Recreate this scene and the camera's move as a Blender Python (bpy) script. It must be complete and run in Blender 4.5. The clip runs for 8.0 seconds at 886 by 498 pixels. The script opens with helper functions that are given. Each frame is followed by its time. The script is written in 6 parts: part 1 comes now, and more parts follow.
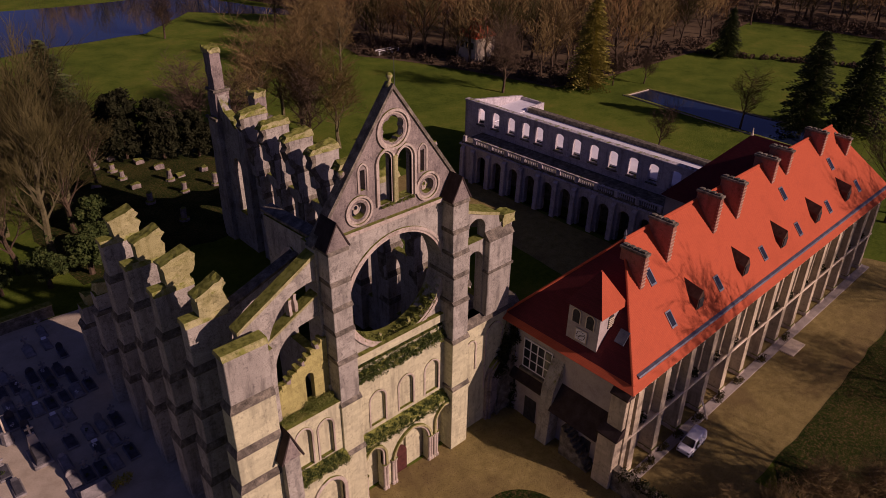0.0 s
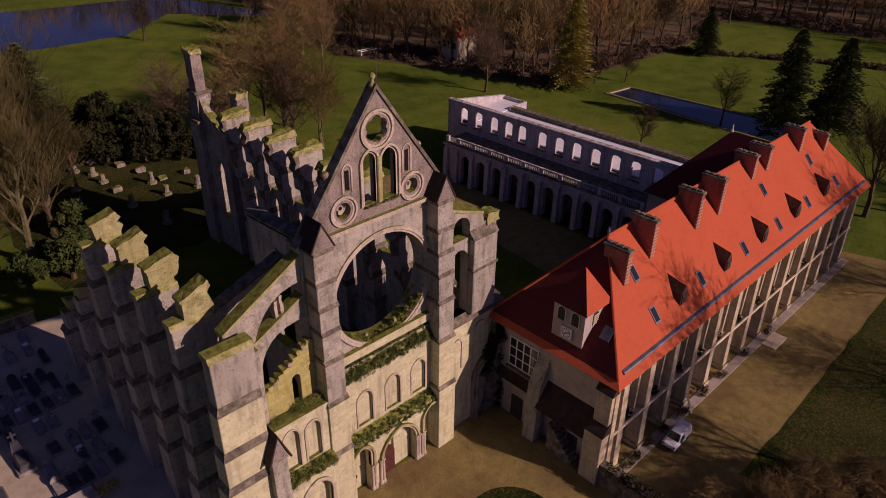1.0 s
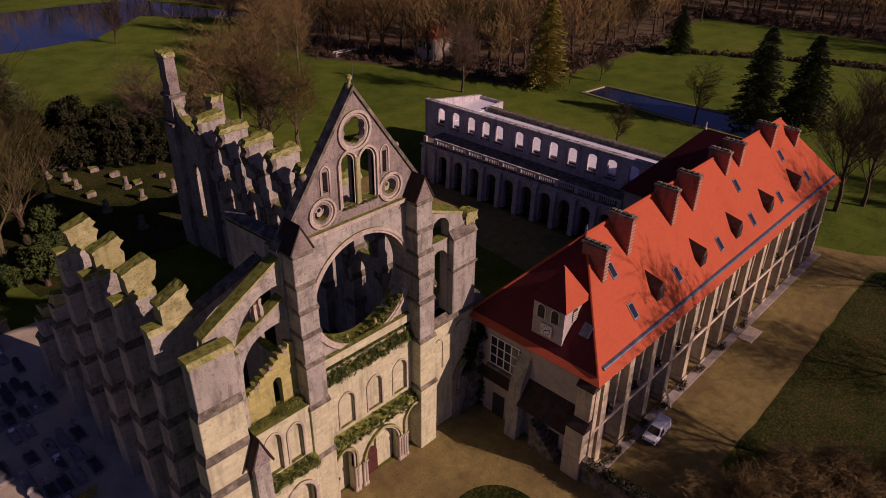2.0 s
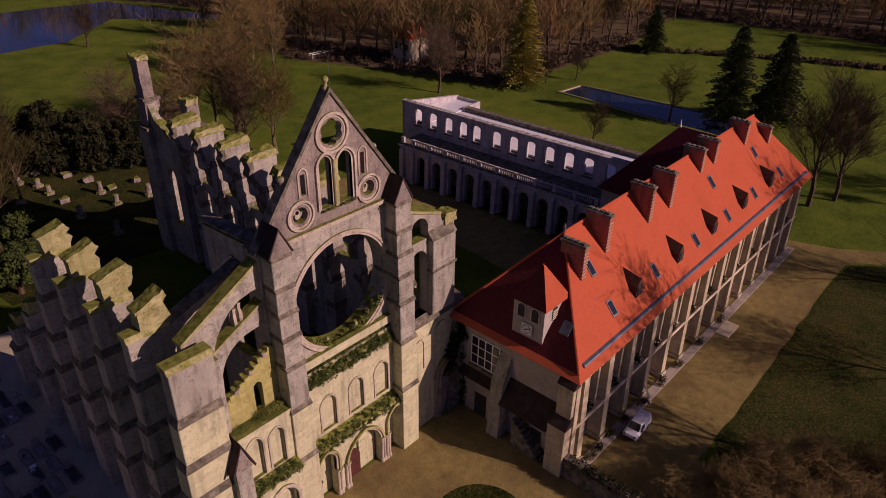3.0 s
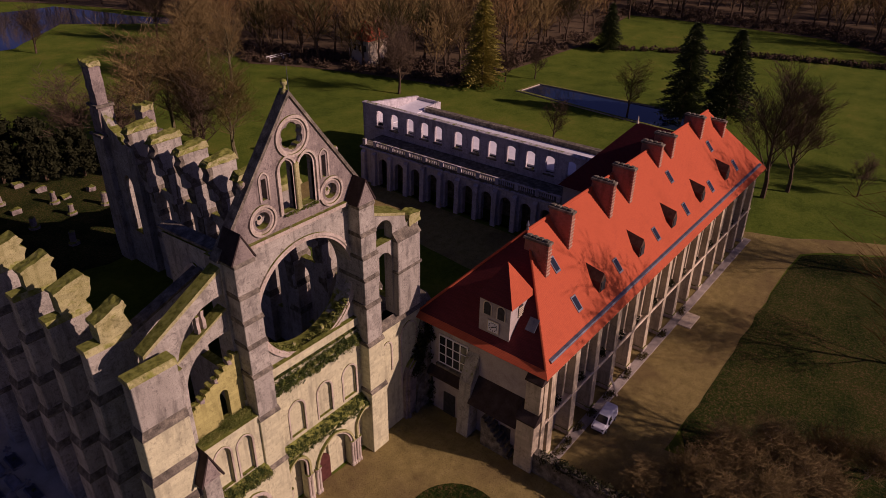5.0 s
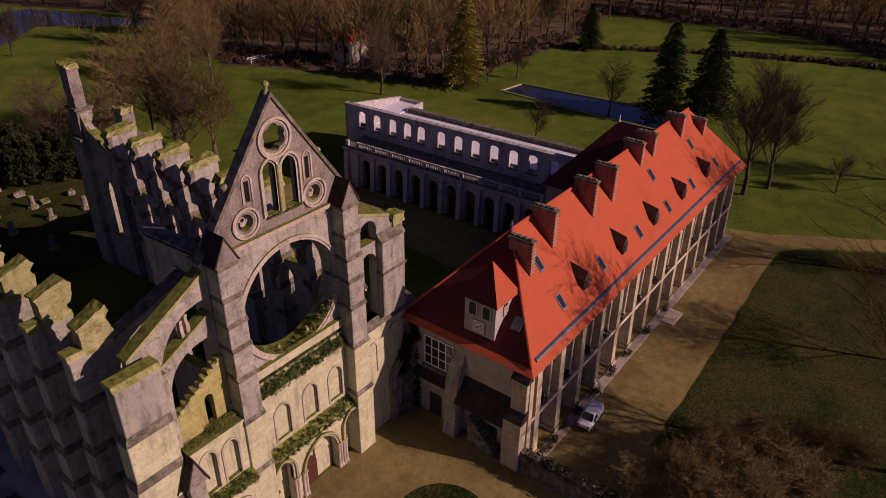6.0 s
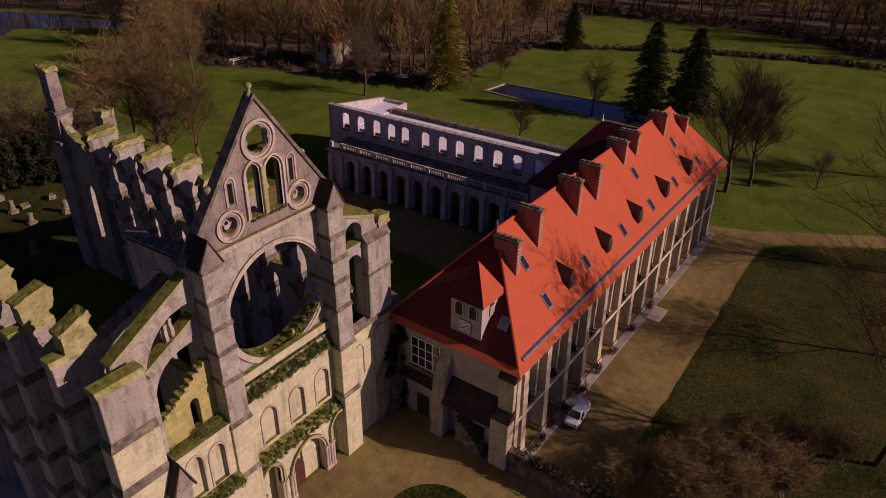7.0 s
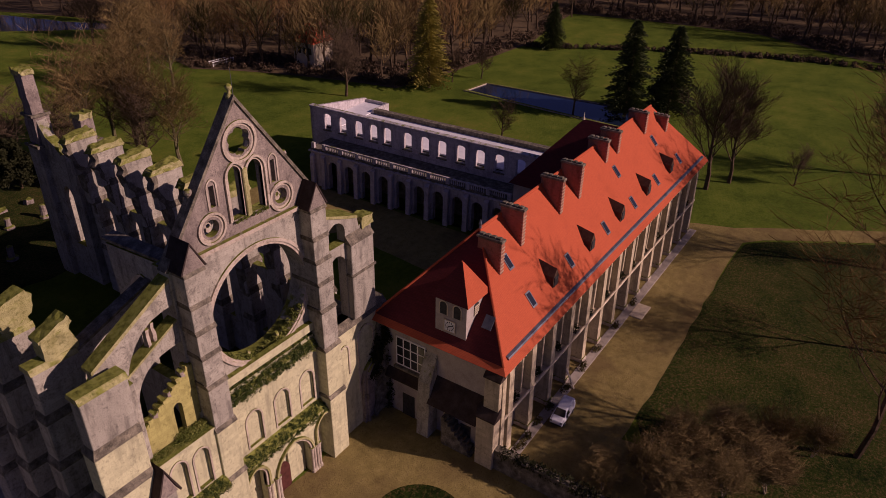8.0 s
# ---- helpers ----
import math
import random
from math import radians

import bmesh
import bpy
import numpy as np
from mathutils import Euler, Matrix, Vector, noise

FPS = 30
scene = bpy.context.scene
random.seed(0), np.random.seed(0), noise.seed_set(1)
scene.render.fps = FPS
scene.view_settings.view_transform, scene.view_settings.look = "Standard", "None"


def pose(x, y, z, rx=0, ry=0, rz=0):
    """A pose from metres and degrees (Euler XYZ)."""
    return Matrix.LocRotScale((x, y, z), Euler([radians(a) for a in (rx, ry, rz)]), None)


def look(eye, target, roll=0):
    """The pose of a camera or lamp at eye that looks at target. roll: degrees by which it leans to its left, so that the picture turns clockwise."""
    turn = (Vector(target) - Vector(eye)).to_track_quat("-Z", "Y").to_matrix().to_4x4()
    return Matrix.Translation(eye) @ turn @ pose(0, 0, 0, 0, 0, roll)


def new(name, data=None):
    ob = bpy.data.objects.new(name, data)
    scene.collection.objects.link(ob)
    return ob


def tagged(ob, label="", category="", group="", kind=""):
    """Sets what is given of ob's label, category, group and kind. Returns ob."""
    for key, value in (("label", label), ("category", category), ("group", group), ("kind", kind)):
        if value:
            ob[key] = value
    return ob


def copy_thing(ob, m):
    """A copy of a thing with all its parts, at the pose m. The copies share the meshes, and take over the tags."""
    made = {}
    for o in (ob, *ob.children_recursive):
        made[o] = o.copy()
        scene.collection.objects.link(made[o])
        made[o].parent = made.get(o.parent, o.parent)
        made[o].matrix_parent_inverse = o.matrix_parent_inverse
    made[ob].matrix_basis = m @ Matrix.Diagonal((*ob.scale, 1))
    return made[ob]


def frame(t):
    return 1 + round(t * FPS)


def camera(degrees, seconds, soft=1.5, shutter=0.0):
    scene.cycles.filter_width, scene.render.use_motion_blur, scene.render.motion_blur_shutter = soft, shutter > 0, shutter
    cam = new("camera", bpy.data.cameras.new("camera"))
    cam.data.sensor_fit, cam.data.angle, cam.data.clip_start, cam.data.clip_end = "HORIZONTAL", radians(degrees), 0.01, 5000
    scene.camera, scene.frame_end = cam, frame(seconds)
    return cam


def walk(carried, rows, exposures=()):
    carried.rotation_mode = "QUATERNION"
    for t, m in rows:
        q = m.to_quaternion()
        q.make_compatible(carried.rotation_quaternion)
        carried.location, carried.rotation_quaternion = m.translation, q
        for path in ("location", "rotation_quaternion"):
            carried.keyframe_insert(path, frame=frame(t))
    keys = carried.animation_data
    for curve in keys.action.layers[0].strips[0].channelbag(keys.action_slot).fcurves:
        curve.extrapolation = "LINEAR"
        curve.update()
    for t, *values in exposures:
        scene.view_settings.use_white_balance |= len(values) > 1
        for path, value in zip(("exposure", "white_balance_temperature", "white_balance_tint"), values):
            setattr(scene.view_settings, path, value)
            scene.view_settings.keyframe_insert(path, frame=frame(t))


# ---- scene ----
from mathutils.geometry import tessellate_polygon

# ---------------------------------------------------------------- camera and walk
cam = camera(65.0, 8.0, 0.6)
PATH = [  # seconds, tilt, roll, turn, and the eye's slow backward drift
    (0.0, 60.135, -0.84, -42.57, 0.28, 0.225, -0.15), (0.5, 60.155, -0.80, -43.143, 0.23, 0.18, -0.14), (1.0, 60.15, -0.78, -44.05, 0.16, 0.13, -0.12),
    (1.5, 60.18, -0.80, -45.035, 0.08, 0.09, -0.09), (3.0, 60.29, -0.82, -47.95, 0.01, 0.01, -0.04), (3.5, 60.325, -0.815, -48.85, 0.0, 0.0, -0.025),
    (4.0, 60.335, -0.81, -49.69, -0.005, -0.01, -0.01), (4.5, 60.36, -0.80, -50.51, -0.02, -0.03, -0.005), (6.0, 60.425, -0.80, -52.79, -0.065, -0.045, 0.0),
    (6.5, 60.45, -0.805, -53.485, -0.075, -0.04, 0.005), (7.0, 60.47, -0.81, -54.16, -0.075, -0.037, 0.01), (7.5, 60.505, -0.82, -54.88, -0.08, -0.033, 0.0),
    (8.0, 60.515, -0.84, -55.695, -0.09, -0.032, -0.01)]
walk(cam, [(t, pose(dx, dy, 48 + dz, rx, ry, rz)) for t, rx, ry, rz, dx, dy, dz in PATH], [(0, -0.36, 5200, 86)])

# ---------------------------------------------------------------- light
SUN_ELEV, SUN_AZ = 26.5, -69.5          # azimuth of the sun from +x, counter-clockwise
world = bpy.data.worlds.new("world")
scene.world = world
world.use_nodes = True
wn = world.node_tree
sky = wn.nodes.new("ShaderNodeTexSky")
sky.sky_type, sky.sun_disc = "NISHITA", False
sky.sun_elevation, sky.sun_rotation = radians(SUN_ELEV), radians(90 - SUN_AZ)
wn.links.new(sky.outputs[0], wn.nodes["Background"].inputs[0])
wn.nodes["Background"].inputs[1].default_value = 0.022
sun = new("sun", bpy.data.lights.new("sun", "SUN"))
sun.data.energy, sun.data.angle, sun.data.color = 4.6, radians(0.7), (1.0, 0.82, 0.32)
a, e = radians(SUN_AZ), radians(SUN_ELEV)
sun.matrix_world = look((math.cos(a) * math.cos(e) * 300, math.sin(a) * math.cos(e) * 300, math.sin(e) * 300), (0, 0, 0))


# ---------------------------------------------------------------- materials
class Nodes:
    """A small helper to write node materials."""

    def __init__(self, name, rough=0.9, metal=0.0):
        self.mat = bpy.data.materials.new(name)
        self.mat.use_nodes = True
        self.tree = self.mat.node_tree
        self.bsdf = self.tree.nodes["Principled BSDF"]
        self.bsdf.inputs["Roughness"].default_value = rough
        self.bsdf.inputs["Metallic"].default_value = metal
        self.bsdf.inputs["Specular IOR Level"].default_value = 0.05

    def add(self, kind, **settings):
        n = self.tree.nodes.new(kind)
        for k, v in settings.items():
            if k in n.inputs:
                n.inputs[k].default_value = v
            else:
                setattr(n, k, v)
        return n

    def link(self, a, b):
        self.tree.links.new(a, b)

    def coords(self):
        return self.add("ShaderNodeTexCoord").outputs["Object"]

    def world_coords(self):
        return self.add("ShaderNodeNewGeometry").outputs["Position"]

    def noise(self, vec, scale, detail=4.0, rough=0.6):
        n = self.add("ShaderNodeTexNoise", Scale=scale, Detail=detail, Roughness=rough)
        self.link(vec, n.inputs["Vector"])
        return n.outputs["Fac"]

    def ramp(self, fac, stops):
        n = self.add("ShaderNodeValToRGB")
        els = n.color_ramp.elements
        while len(els) < len(stops):
            els.new(0.5)
        for el, (p, c) in zip(els, stops):
            el.position = p
            el.color = (*c, 1) if len(c) == 3 else c
        self.link(fac, n.inputs["Fac"])
        return n.outputs["Color"]

    def span(self, fac, lo, hi, a=0.0, b=1.0):
        n = self.add("ShaderNodeMapRange")
        n.inputs["From Min"].default_value, n.inputs["From Max"].default_value = lo, hi
        n.inputs["To Min"].default_value, n.inputs["To Max"].default_value = a, b
        self.link(fac, n.inputs["Value"])
        return n.outputs["Result"]

    def mix(self, fac, a, b, how="MIX"):
        n = self.add("ShaderNodeMix", data_type="RGBA", blend_type=how)
        ins = [i for i in n.inputs if i.type == "RGBA"]
        for sock, v in ((n.inputs[0], fac), (ins[0], a), (ins[1], b)):
            if hasattr(v, "is_linked"):
                self.link(v, sock)
            else:
                sock.default_value = (*v, 1) if isinstance(v, tuple) else v
        return [o for o in n.outputs if o.type == "RGBA"][0]

    def math(self, op, a, b=0.0):
        n = self.add("ShaderNodeMath", operation=op)
        for sock, v in zip(n.inputs, (a, b)):
            if hasattr(v, "is_linked"):
                self.link(v, sock)
            else:
                sock.default_value = v
        return n.outputs[0]

    def split(self, vec):
        n = self.add("ShaderNodeSeparateXYZ")
        self.link(vec, n.inputs[0])
        return n.outputs

    def join(self, x, y, z=0.0):
        n = self.add("ShaderNodeCombineXYZ")
        for sock, v in zip(n.inputs, (x, y, z)):
            if hasattr(v, "is_linked"):
                self.link(v, sock)
            else:
                sock.default_value = v
        return n.outputs[0]

    def done(self, color, height=None, bump=0.3, distance=0.05):
        if hasattr(color, "is_linked"):
            self.link(color, self.bsdf.inputs["Base Color"])
        else:
            self.bsdf.inputs["Base Color"].default_value = (*color, 1)
        if height is not None:
            b = self.add("ShaderNodeBump", Strength=bump, Distance=distance)
            self.link(height, b.inputs["Height"])
            self.link(b.outputs[0], self.bsdf.inputs["Normal"])
        return self.mat


def masonry(name, light, dark, joint, moss=(0.19, 0.21, 0.025), moss_from=0.4, course=0.34, length=0.75, lichen=0.45, speck=0.3):
    """Coursed ashlar: faint joints, blocks of slightly different tone, soft grey weathering, fine speckle, and moss where a face looks up."""
    k = Nodes(name, 0.93)
    pos = k.world_coords()
    x, y, z = k.split(pos)
    along = k.math("ADD", x, y)
    brick = k.add("ShaderNodeTexBrick", offset=0.5)
    k.link(k.join(along, z), brick.inputs["Vector"])
    for key, v in (("Scale", 1.0), ("Mortar Size", 0.012), ("Mortar Smooth", 0.5), ("Brick Width", length), ("Row Height", course), ("Bias", -0.1)):
        brick.inputs[key].default_value = v
    brick.inputs["Color1"].default_value, brick.inputs["Color2"].default_value = (*light, 1), (*[c * 0.8 for c in light], 1)
    brick.inputs["Mortar"].default_value = (*[(a_ + 2 * b_) / 3 for a_, b_ in zip(joint, light)], 1)
    big = k.noise(pos, 0.22, 4, 0.55)
    mid = k.noise(pos, 0.9, 5, 0.6)
    small = k.noise(pos, 4.5, 4, 0.65)
    grain = k.noise(pos, 16.0, 3, 0.7)
    streak = k.noise(k.join(k.math("MULTIPLY", along, 1.6), k.math("MULTIPLY", z, 0.22)), 1.0, 4, 0.6)
    patch = k.math("ADD", k.math("MULTIPLY", mid, 0.6), k.math("ADD", k.math("MULTIPLY", small, 0.25), k.math("MULTIPLY", grain, 0.15)))
    col = k.mix(k.span(big, 0.42, 0.62, 0, lichen * 1.2), brick.outputs["Color"], tuple((a_ + b_) / 2 for a_, b_ in zip(light, dark)))
    col = k.mix(k.span(patch, 0.5, 0.62, 0, lichen * 0.9), col, dark)
    col = k.mix(k.math("MULTIPLY", k.span(streak, 0.5, 0.64, 0, 0.65), k.span(big, 0.35, 0.55, 0.3, 1)), col, tuple(c * 0.85 for c in dark))
    col = k.mix(k.math("MULTIPLY", k.span(small, 0.54, 0.66, 0, 0.5), k.span(patch, 0.44, 0.56, 0.1, 1)), col, tuple(c * 0.55 for c in dark))
    col = k.mix(k.span(grain, 0.52, 0.62, 0, speck), col, tuple(c * 0.6 for c in dark))
    normal = k.split(k.add("ShaderNodeNewGeometry").outputs["Normal"])[2]
    up = k.span(k.math("ADD", normal, k.span(k.noise(pos, 1.3, 5), 0.3, 0.7, -0.35, 0.25)), moss_from, moss_from + 0.25)
    green = k.ramp(k.noise(pos, 2.4, 6), [(0.3, tuple(c * 0.35 for c in moss)), (0.55, moss), (0.75, (0.26, 0.25, 0.08))])
    col = k.mix(up, col, green)
    hgt = k.math("ADD", k.math("MULTIPLY", brick.outputs["Fac"], -0.6), k.math("ADD", small, grain))
    return k.done(col, hgt, 0.55, 0.06)


def mottled(name, c1, c2, c3, scale=1.0, rough=0.9, bump=0.3, fine=10.0, metal=0.0):
    """Colour mottled at two scales with fine relief."""
    k = Nodes(name, rough, metal)
    pos = k.world_coords()
    n1, n2 = k.noise(pos, scale, 5), k.noise(pos, scale * fine, 5, 0.7)
    col = k.ramp(k.math("ADD", k.math("MULTIPLY", n1, 0.6), k.math("MULTIPLY", n2, 0.4)), [(0.35, c1), (0.5, c2), (0.65, c3)])
    return k.done(col, n2, bump, 0.06)


def tiled(name, c1, c2, dark):
    """Small flat clay tiles in courses, with stains."""
    k = Nodes(name, 0.8)
    pos = k.world_coords()
    x, y, z = k.split(pos)
    brick = k.add("ShaderNodeTexBrick", offset=0.5)
    k.link(k.join(k.math("ADD", x, k.math("MULTIPLY", y, 0.15)), z), brick.inputs["Vector"])
    for key, v in (("Scale", 1.0), ("Mortar Size", 0.008), ("Brick Width", 0.17), ("Row Height", 0.08), ("Bias", -0.3)):
        brick.inputs[key].default_value = v
    brick.inputs["Color1"].default_value, brick.inputs["Color2"].default_value = (*c1, 1), (*c2, 1)
    brick.inputs["Mortar"].default_value = (*[(a_ + 2 * b_) / 3 for a_, b_ in zip(dark, c2)], 1)
    big = k.noise(pos, 0.25, 5, 0.65)
    mid = k.noise(pos, 1.5, 5)
    col = k.mix(k.span(big, 0.5, 0.75, 0, 0.4), brick.outputs["Color"], tuple(c * 0.62 for c in c1))
    col = k.mix(k.span(mid, 0.55, 0.8, 0, 0.3), col, dark)
    return k.done(col, k.math("ADD", k.math("MULTIPLY", brick.outputs["Fac"], -1.0), mid), 0.25, 0.015)


STONE = masonry("limestone_ashlar", (0.51, 0.48, 0.38), (0.17, 0.156, 0.126), (0.3, 0.26, 0.21), course=0.3, length=0.6, lichen=0.6, speck=0.45)
STONE_PALE = masonry("pale_limestone", (0.65, 0.63, 0.36), (0.36, 0.338, 0.21), (0.42, 0.37, 0.25), lichen=0.38, speck=0.2)
STONE_GABLE = masonry("weathered_gable_stone", (0.4, 0.34, 0.28), (0.15, 0.125, 0.11), (0.17, 0.14, 0.12), lichen=0.75, course=0.2, length=0.34, speck=0.6)
STONE_MOULD = masonry("moulded_stone", (0.62, 0.54, 0.42), (0.3, 0.24, 0.17), (0.42, 0.36, 0.28), course=0.6, length=0.4, moss_from=0.55)
STONE_MOSSY = masonry("mossy_stone", (0.5, 0.47, 0.2), (0.24, 0.23, 0.06), (0.27, 0.26, 0.11), moss=(0.22, 0.24, 0.03), lichen=0.7, moss_from=0.2, speck=0.5)
STONE_OCHRE = masonry("lichened_ochre_stone", (0.5, 0.46, 0.13), (0.26, 0.23, 0.06), (0.24, 0.2, 0.08), moss=(0.24, 0.25, 0.03), lichen=0.5, moss_from=0.3)
# Dark stone of the weatherings; also stands for shade on the second flyer's coping
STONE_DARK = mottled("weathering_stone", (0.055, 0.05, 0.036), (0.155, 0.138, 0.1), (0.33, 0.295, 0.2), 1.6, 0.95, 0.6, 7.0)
RUIN_STONE = masonry("ruin_limestone", (0.66, 0.62, 0.61), (0.3, 0.27, 0.27), (0.4, 0.37, 0.34), moss_from=0.9)
PLASTER = mottled("limewash_render", (0.3, 0.255, 0.215), (0.42, 0.37, 0.32), (0.5, 0.45, 0.39), 0.6)
PLASTER_WARM = mottled("buff_stone_pier", (0.48, 0.41, 0.26), (0.64, 0.55, 0.37), (0.74, 0.65, 0.46), 0.8)
BUFF = masonry("buff_pier_stone", (0.64, 0.55, 0.35), (0.36, 0.3, 0.19), (0.24, 0.2, 0.14), moss_from=0.95, course=0.36, length=0.9, lichen=0.4, speck=0.2)
TILE = tiled("clay_roof_tile", (0.53, 0.118, 0.032), (0.49, 0.103, 0.029), (0.26, 0.06, 0.033))
# Dark plum copy of the clay tile; its colour carries the shade of averted slopes
SHADE_TILE = tiled("old_plum_clay_tile", (0.15, 0.032, 0.028), (0.11, 0.026, 0.024), (0.07, 0.02, 0.019))
BRICK = masonry("chimney_brick", (0.42, 0.19, 0.11), (0.2, 0.1, 0.065), (0.28, 0.21, 0.16), course=0.1, length=0.3, moss_from=0.8)
QUOIN = mottled("pale_brick_edge", (0.34, 0.2, 0.13), (0.44, 0.28, 0.18), (0.52, 0.36, 0.25), 2.0)
ZINC = mottled("zinc_sheet", (0.1, 0.11, 0.14), (0.16, 0.17, 0.2), (0.22, 0.23, 0.27), 1.0, 0.45, 0.1, metal=0.6)
# Dark slabs; on the lean-to this colour also stands for shade
DARKROOF = mottled("dark_slate", (0.028, 0.02, 0.018), (0.05, 0.036, 0.03), (0.075, 0.055, 0.045), 1.2, 0.8)
WOOD_DARK = mottled("dark_timber", (0.05, 0.03, 0.02), (0.09, 0.055, 0.035), (0.13, 0.08, 0.05), 2.0)
WHITE_PAINT = mottled("white_paint", (0.7, 0.69, 0.66), (0.78, 0.77, 0.74), (0.82, 0.81, 0.79), 1.0, 0.5, 0.05)
IRON = mottled("dark_iron", (0.03, 0.03, 0.03), (0.05, 0.05, 0.05), (0.07, 0.065, 0.06), 3, 0.6)
ROOF_WHITE = mottled("pale_sheet_roof", (0.6, 0.6, 0.62), (0.72, 0.72, 0.73), (0.8, 0.8, 0.8), 0.5, 0.6, 0.1)
DOOR_RED = mottled("red_brown_door_paint", (0.06, 0.024, 0.017), (0.095, 0.036, 0.026), (0.13, 0.05, 0.035), 2)


def gravel_material():
    """Ochre gravel with wheel-worn patches, damp stains and fallen leaves."""
    k = Nodes("raked_gravel", 0.95)
    pos = k.world_coords()
    big, mid, fine = k.noise(pos, 0.12, 5, 0.6), k.noise(pos, 0.9, 6, 0.7), k.noise(pos, 7.0, 5, 0.85)
    col = k.ramp(k.math("ADD", k.math("MULTIPLY", mid, 0.5), k.math("MULTIPLY", fine, 0.5)), [(0.36, (0.17, 0.132, 0.035)), (0.5, (0.285, 0.23, 0.06)), (0.64, (0.37, 0.3, 0.095))])
    col = k.mix(k.span(big, 0.48, 0.64, 0, 0.6), col, (0.15, 0.105, 0.04))
    col = k.mix(k.span(fine, 0.53, 0.6, 0, 0.8), col, (0.1, 0.062, 0.026))
    return k.done(col, fine, 0.9, 0.08)


GRAVEL = gravel_material()
CEMETERY = mottled("grave_gravel", (0.35, 0.3, 0.2), (0.47, 0.41, 0.28), (0.57, 0.5, 0.35), 0.4, 0.95, 0.5, 20.0)
GRANITE = mottled("dark_granite", (0.035, 0.035, 0.04), (0.07, 0.07, 0.075), (0.12, 0.115, 0.115), 1.5, 0.35, 0.1)
GRAVE_STONE = mottled("grey_tombstone", (0.14, 0.13, 0.12), (0.24, 0.23, 0.21), (0.36, 0.34, 0.31), 1.5, 0.85)
BARK = mottled("bare_bark", (0.055, 0.038, 0.022), (0.095, 0.067, 0.038), (0.15, 0.11, 0.065), 2.0)
TWIG_RED = mottled("reddish_twigs", (0.12, 0.072, 0.022), (0.19, 0.115, 0.036), (0.27, 0.17, 0.058), 0.4)
TWIG_GREEN = mottled("lichened_twigs", (0.045, 0.04, 0.012), (0.08, 0.07, 0.02), (0.125, 0.105, 0.034), 0.4)
TWIG_PALE = mottled("pale_brown_twigs", (0.1, 0.075, 0.024), (0.17, 0.125, 0.042), (0.26, 0.19, 0.07), 0.6)
LIMB_BARK = mottled("lichened_bark", (0.08, 0.072, 0.03), (0.13, 0.115, 0.05), (0.19, 0.165, 0.075), 2.0)
PALE_BARK = mottled("pale_bark", (0.16, 0.13, 0.085), (0.26, 0.215, 0.14), (0.34, 0.28, 0.19), 2.0)
TWIG_BROWN = mottled("brown_twigs", (0.125, 0.088, 0.026), (0.215, 0.152, 0.046), (0.3, 0.215, 0.07), 0.4)
NEEDLE = mottled("fir_needles", (0.04, 0.06, 0.02), (0.085, 0.11, 0.034), (0.14, 0.165, 0.05), 0.8)
NEEDLE_GOLD = mottled("golden_conifer_leaves", (0.22, 0.2, 0.02), (0.36, 0.32, 0.035), (0.46, 0.4, 0.06), 0.8)
MOSS = mottled("bright_moss", (0.06, 0.08, 0.012), (0.16, 0.19, 0.025), (0.3, 0.29, 0.06), 1.5)
LEAF = mottled("ivy_leaves", (0.02, 0.035, 0.008), (0.05, 0.075, 0.014), (0.1, 0.12, 0.025), 1.5)
YEW = mottled("yew_leaves", (0.013, 0.015, 0.006), (0.025, 0.028, 0.01), (0.045, 0.046, 0.016), 1.0)


def glass_material():
    k = Nodes("dark_window_glass", 0.08)
    k.bsdf.inputs["Specular IOR Level"].default_value = 0.5
    return k.done((0.02, 0.024, 0.032))


GLASS = glass_material()


def water_material():
    k = Nodes("still_water", 0.06)
    k.bsdf.inputs["Specular IOR Level"].default_value = 0.5
    return k.done((0.012, 0.022, 0.05), k.noise(k.world_coords(), 1.2, 3), 0.04, 0.05)


WATER = water_material()


def turf(name, stops, litter, amount):
    """Grass with broad patches, tufts and scattered dead leaves."""
    k = Nodes(name, 0.95)
    pos = k.world_coords()
    big, mid, tuft, fine = k.noise(pos, 0.02, 5), k.noise(pos, 0.16, 6, 0.7), k.noise(pos, 1.6, 6, 0.75), k.noise(pos, 3.5, 5, 0.8)
    mixv = k.math("ADD", k.math("MULTIPLY", k.math("ADD", big, mid), 0.3), k.math("ADD", k.math("MULTIPLY", tuft, 0.25), k.math("MULTIPLY", fine, 0.15)))
    col = k.ramp(mixv, stops)
    col = k.mix(k.math("MULTIPLY", k.span(fine, 0.5, 0.6, 0, amount), k.span(mid, 0.35, 0.6, 0.2, 1)), col, litter)
    return k.done(col, k.math("ADD", tuft, fine), 1.0, 0.15)


GRASS = turf("meadow_grass", [(0.38, (0.043, 0.066, 0.003)), (0.46, (0.076, 0.121, 0.003)), (0.53, (0.115, 0.163, 0.004)), (0.62, (0.195, 0.19, 0.014))], (0.14, 0.115, 0.03), 0.3)
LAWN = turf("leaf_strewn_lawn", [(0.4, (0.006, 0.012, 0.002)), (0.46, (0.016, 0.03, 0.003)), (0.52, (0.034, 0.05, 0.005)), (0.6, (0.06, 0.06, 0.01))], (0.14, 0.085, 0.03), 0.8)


# ---------------------------------------------------------------- mesh helpers
def thing(name, label, category, at=(0, 0, 0), group="", kind=""):
    ob = new(name)
    ob.location = at
    ob.empty_display_size = 0.3
    return tagged(ob, label, category, group, kind)


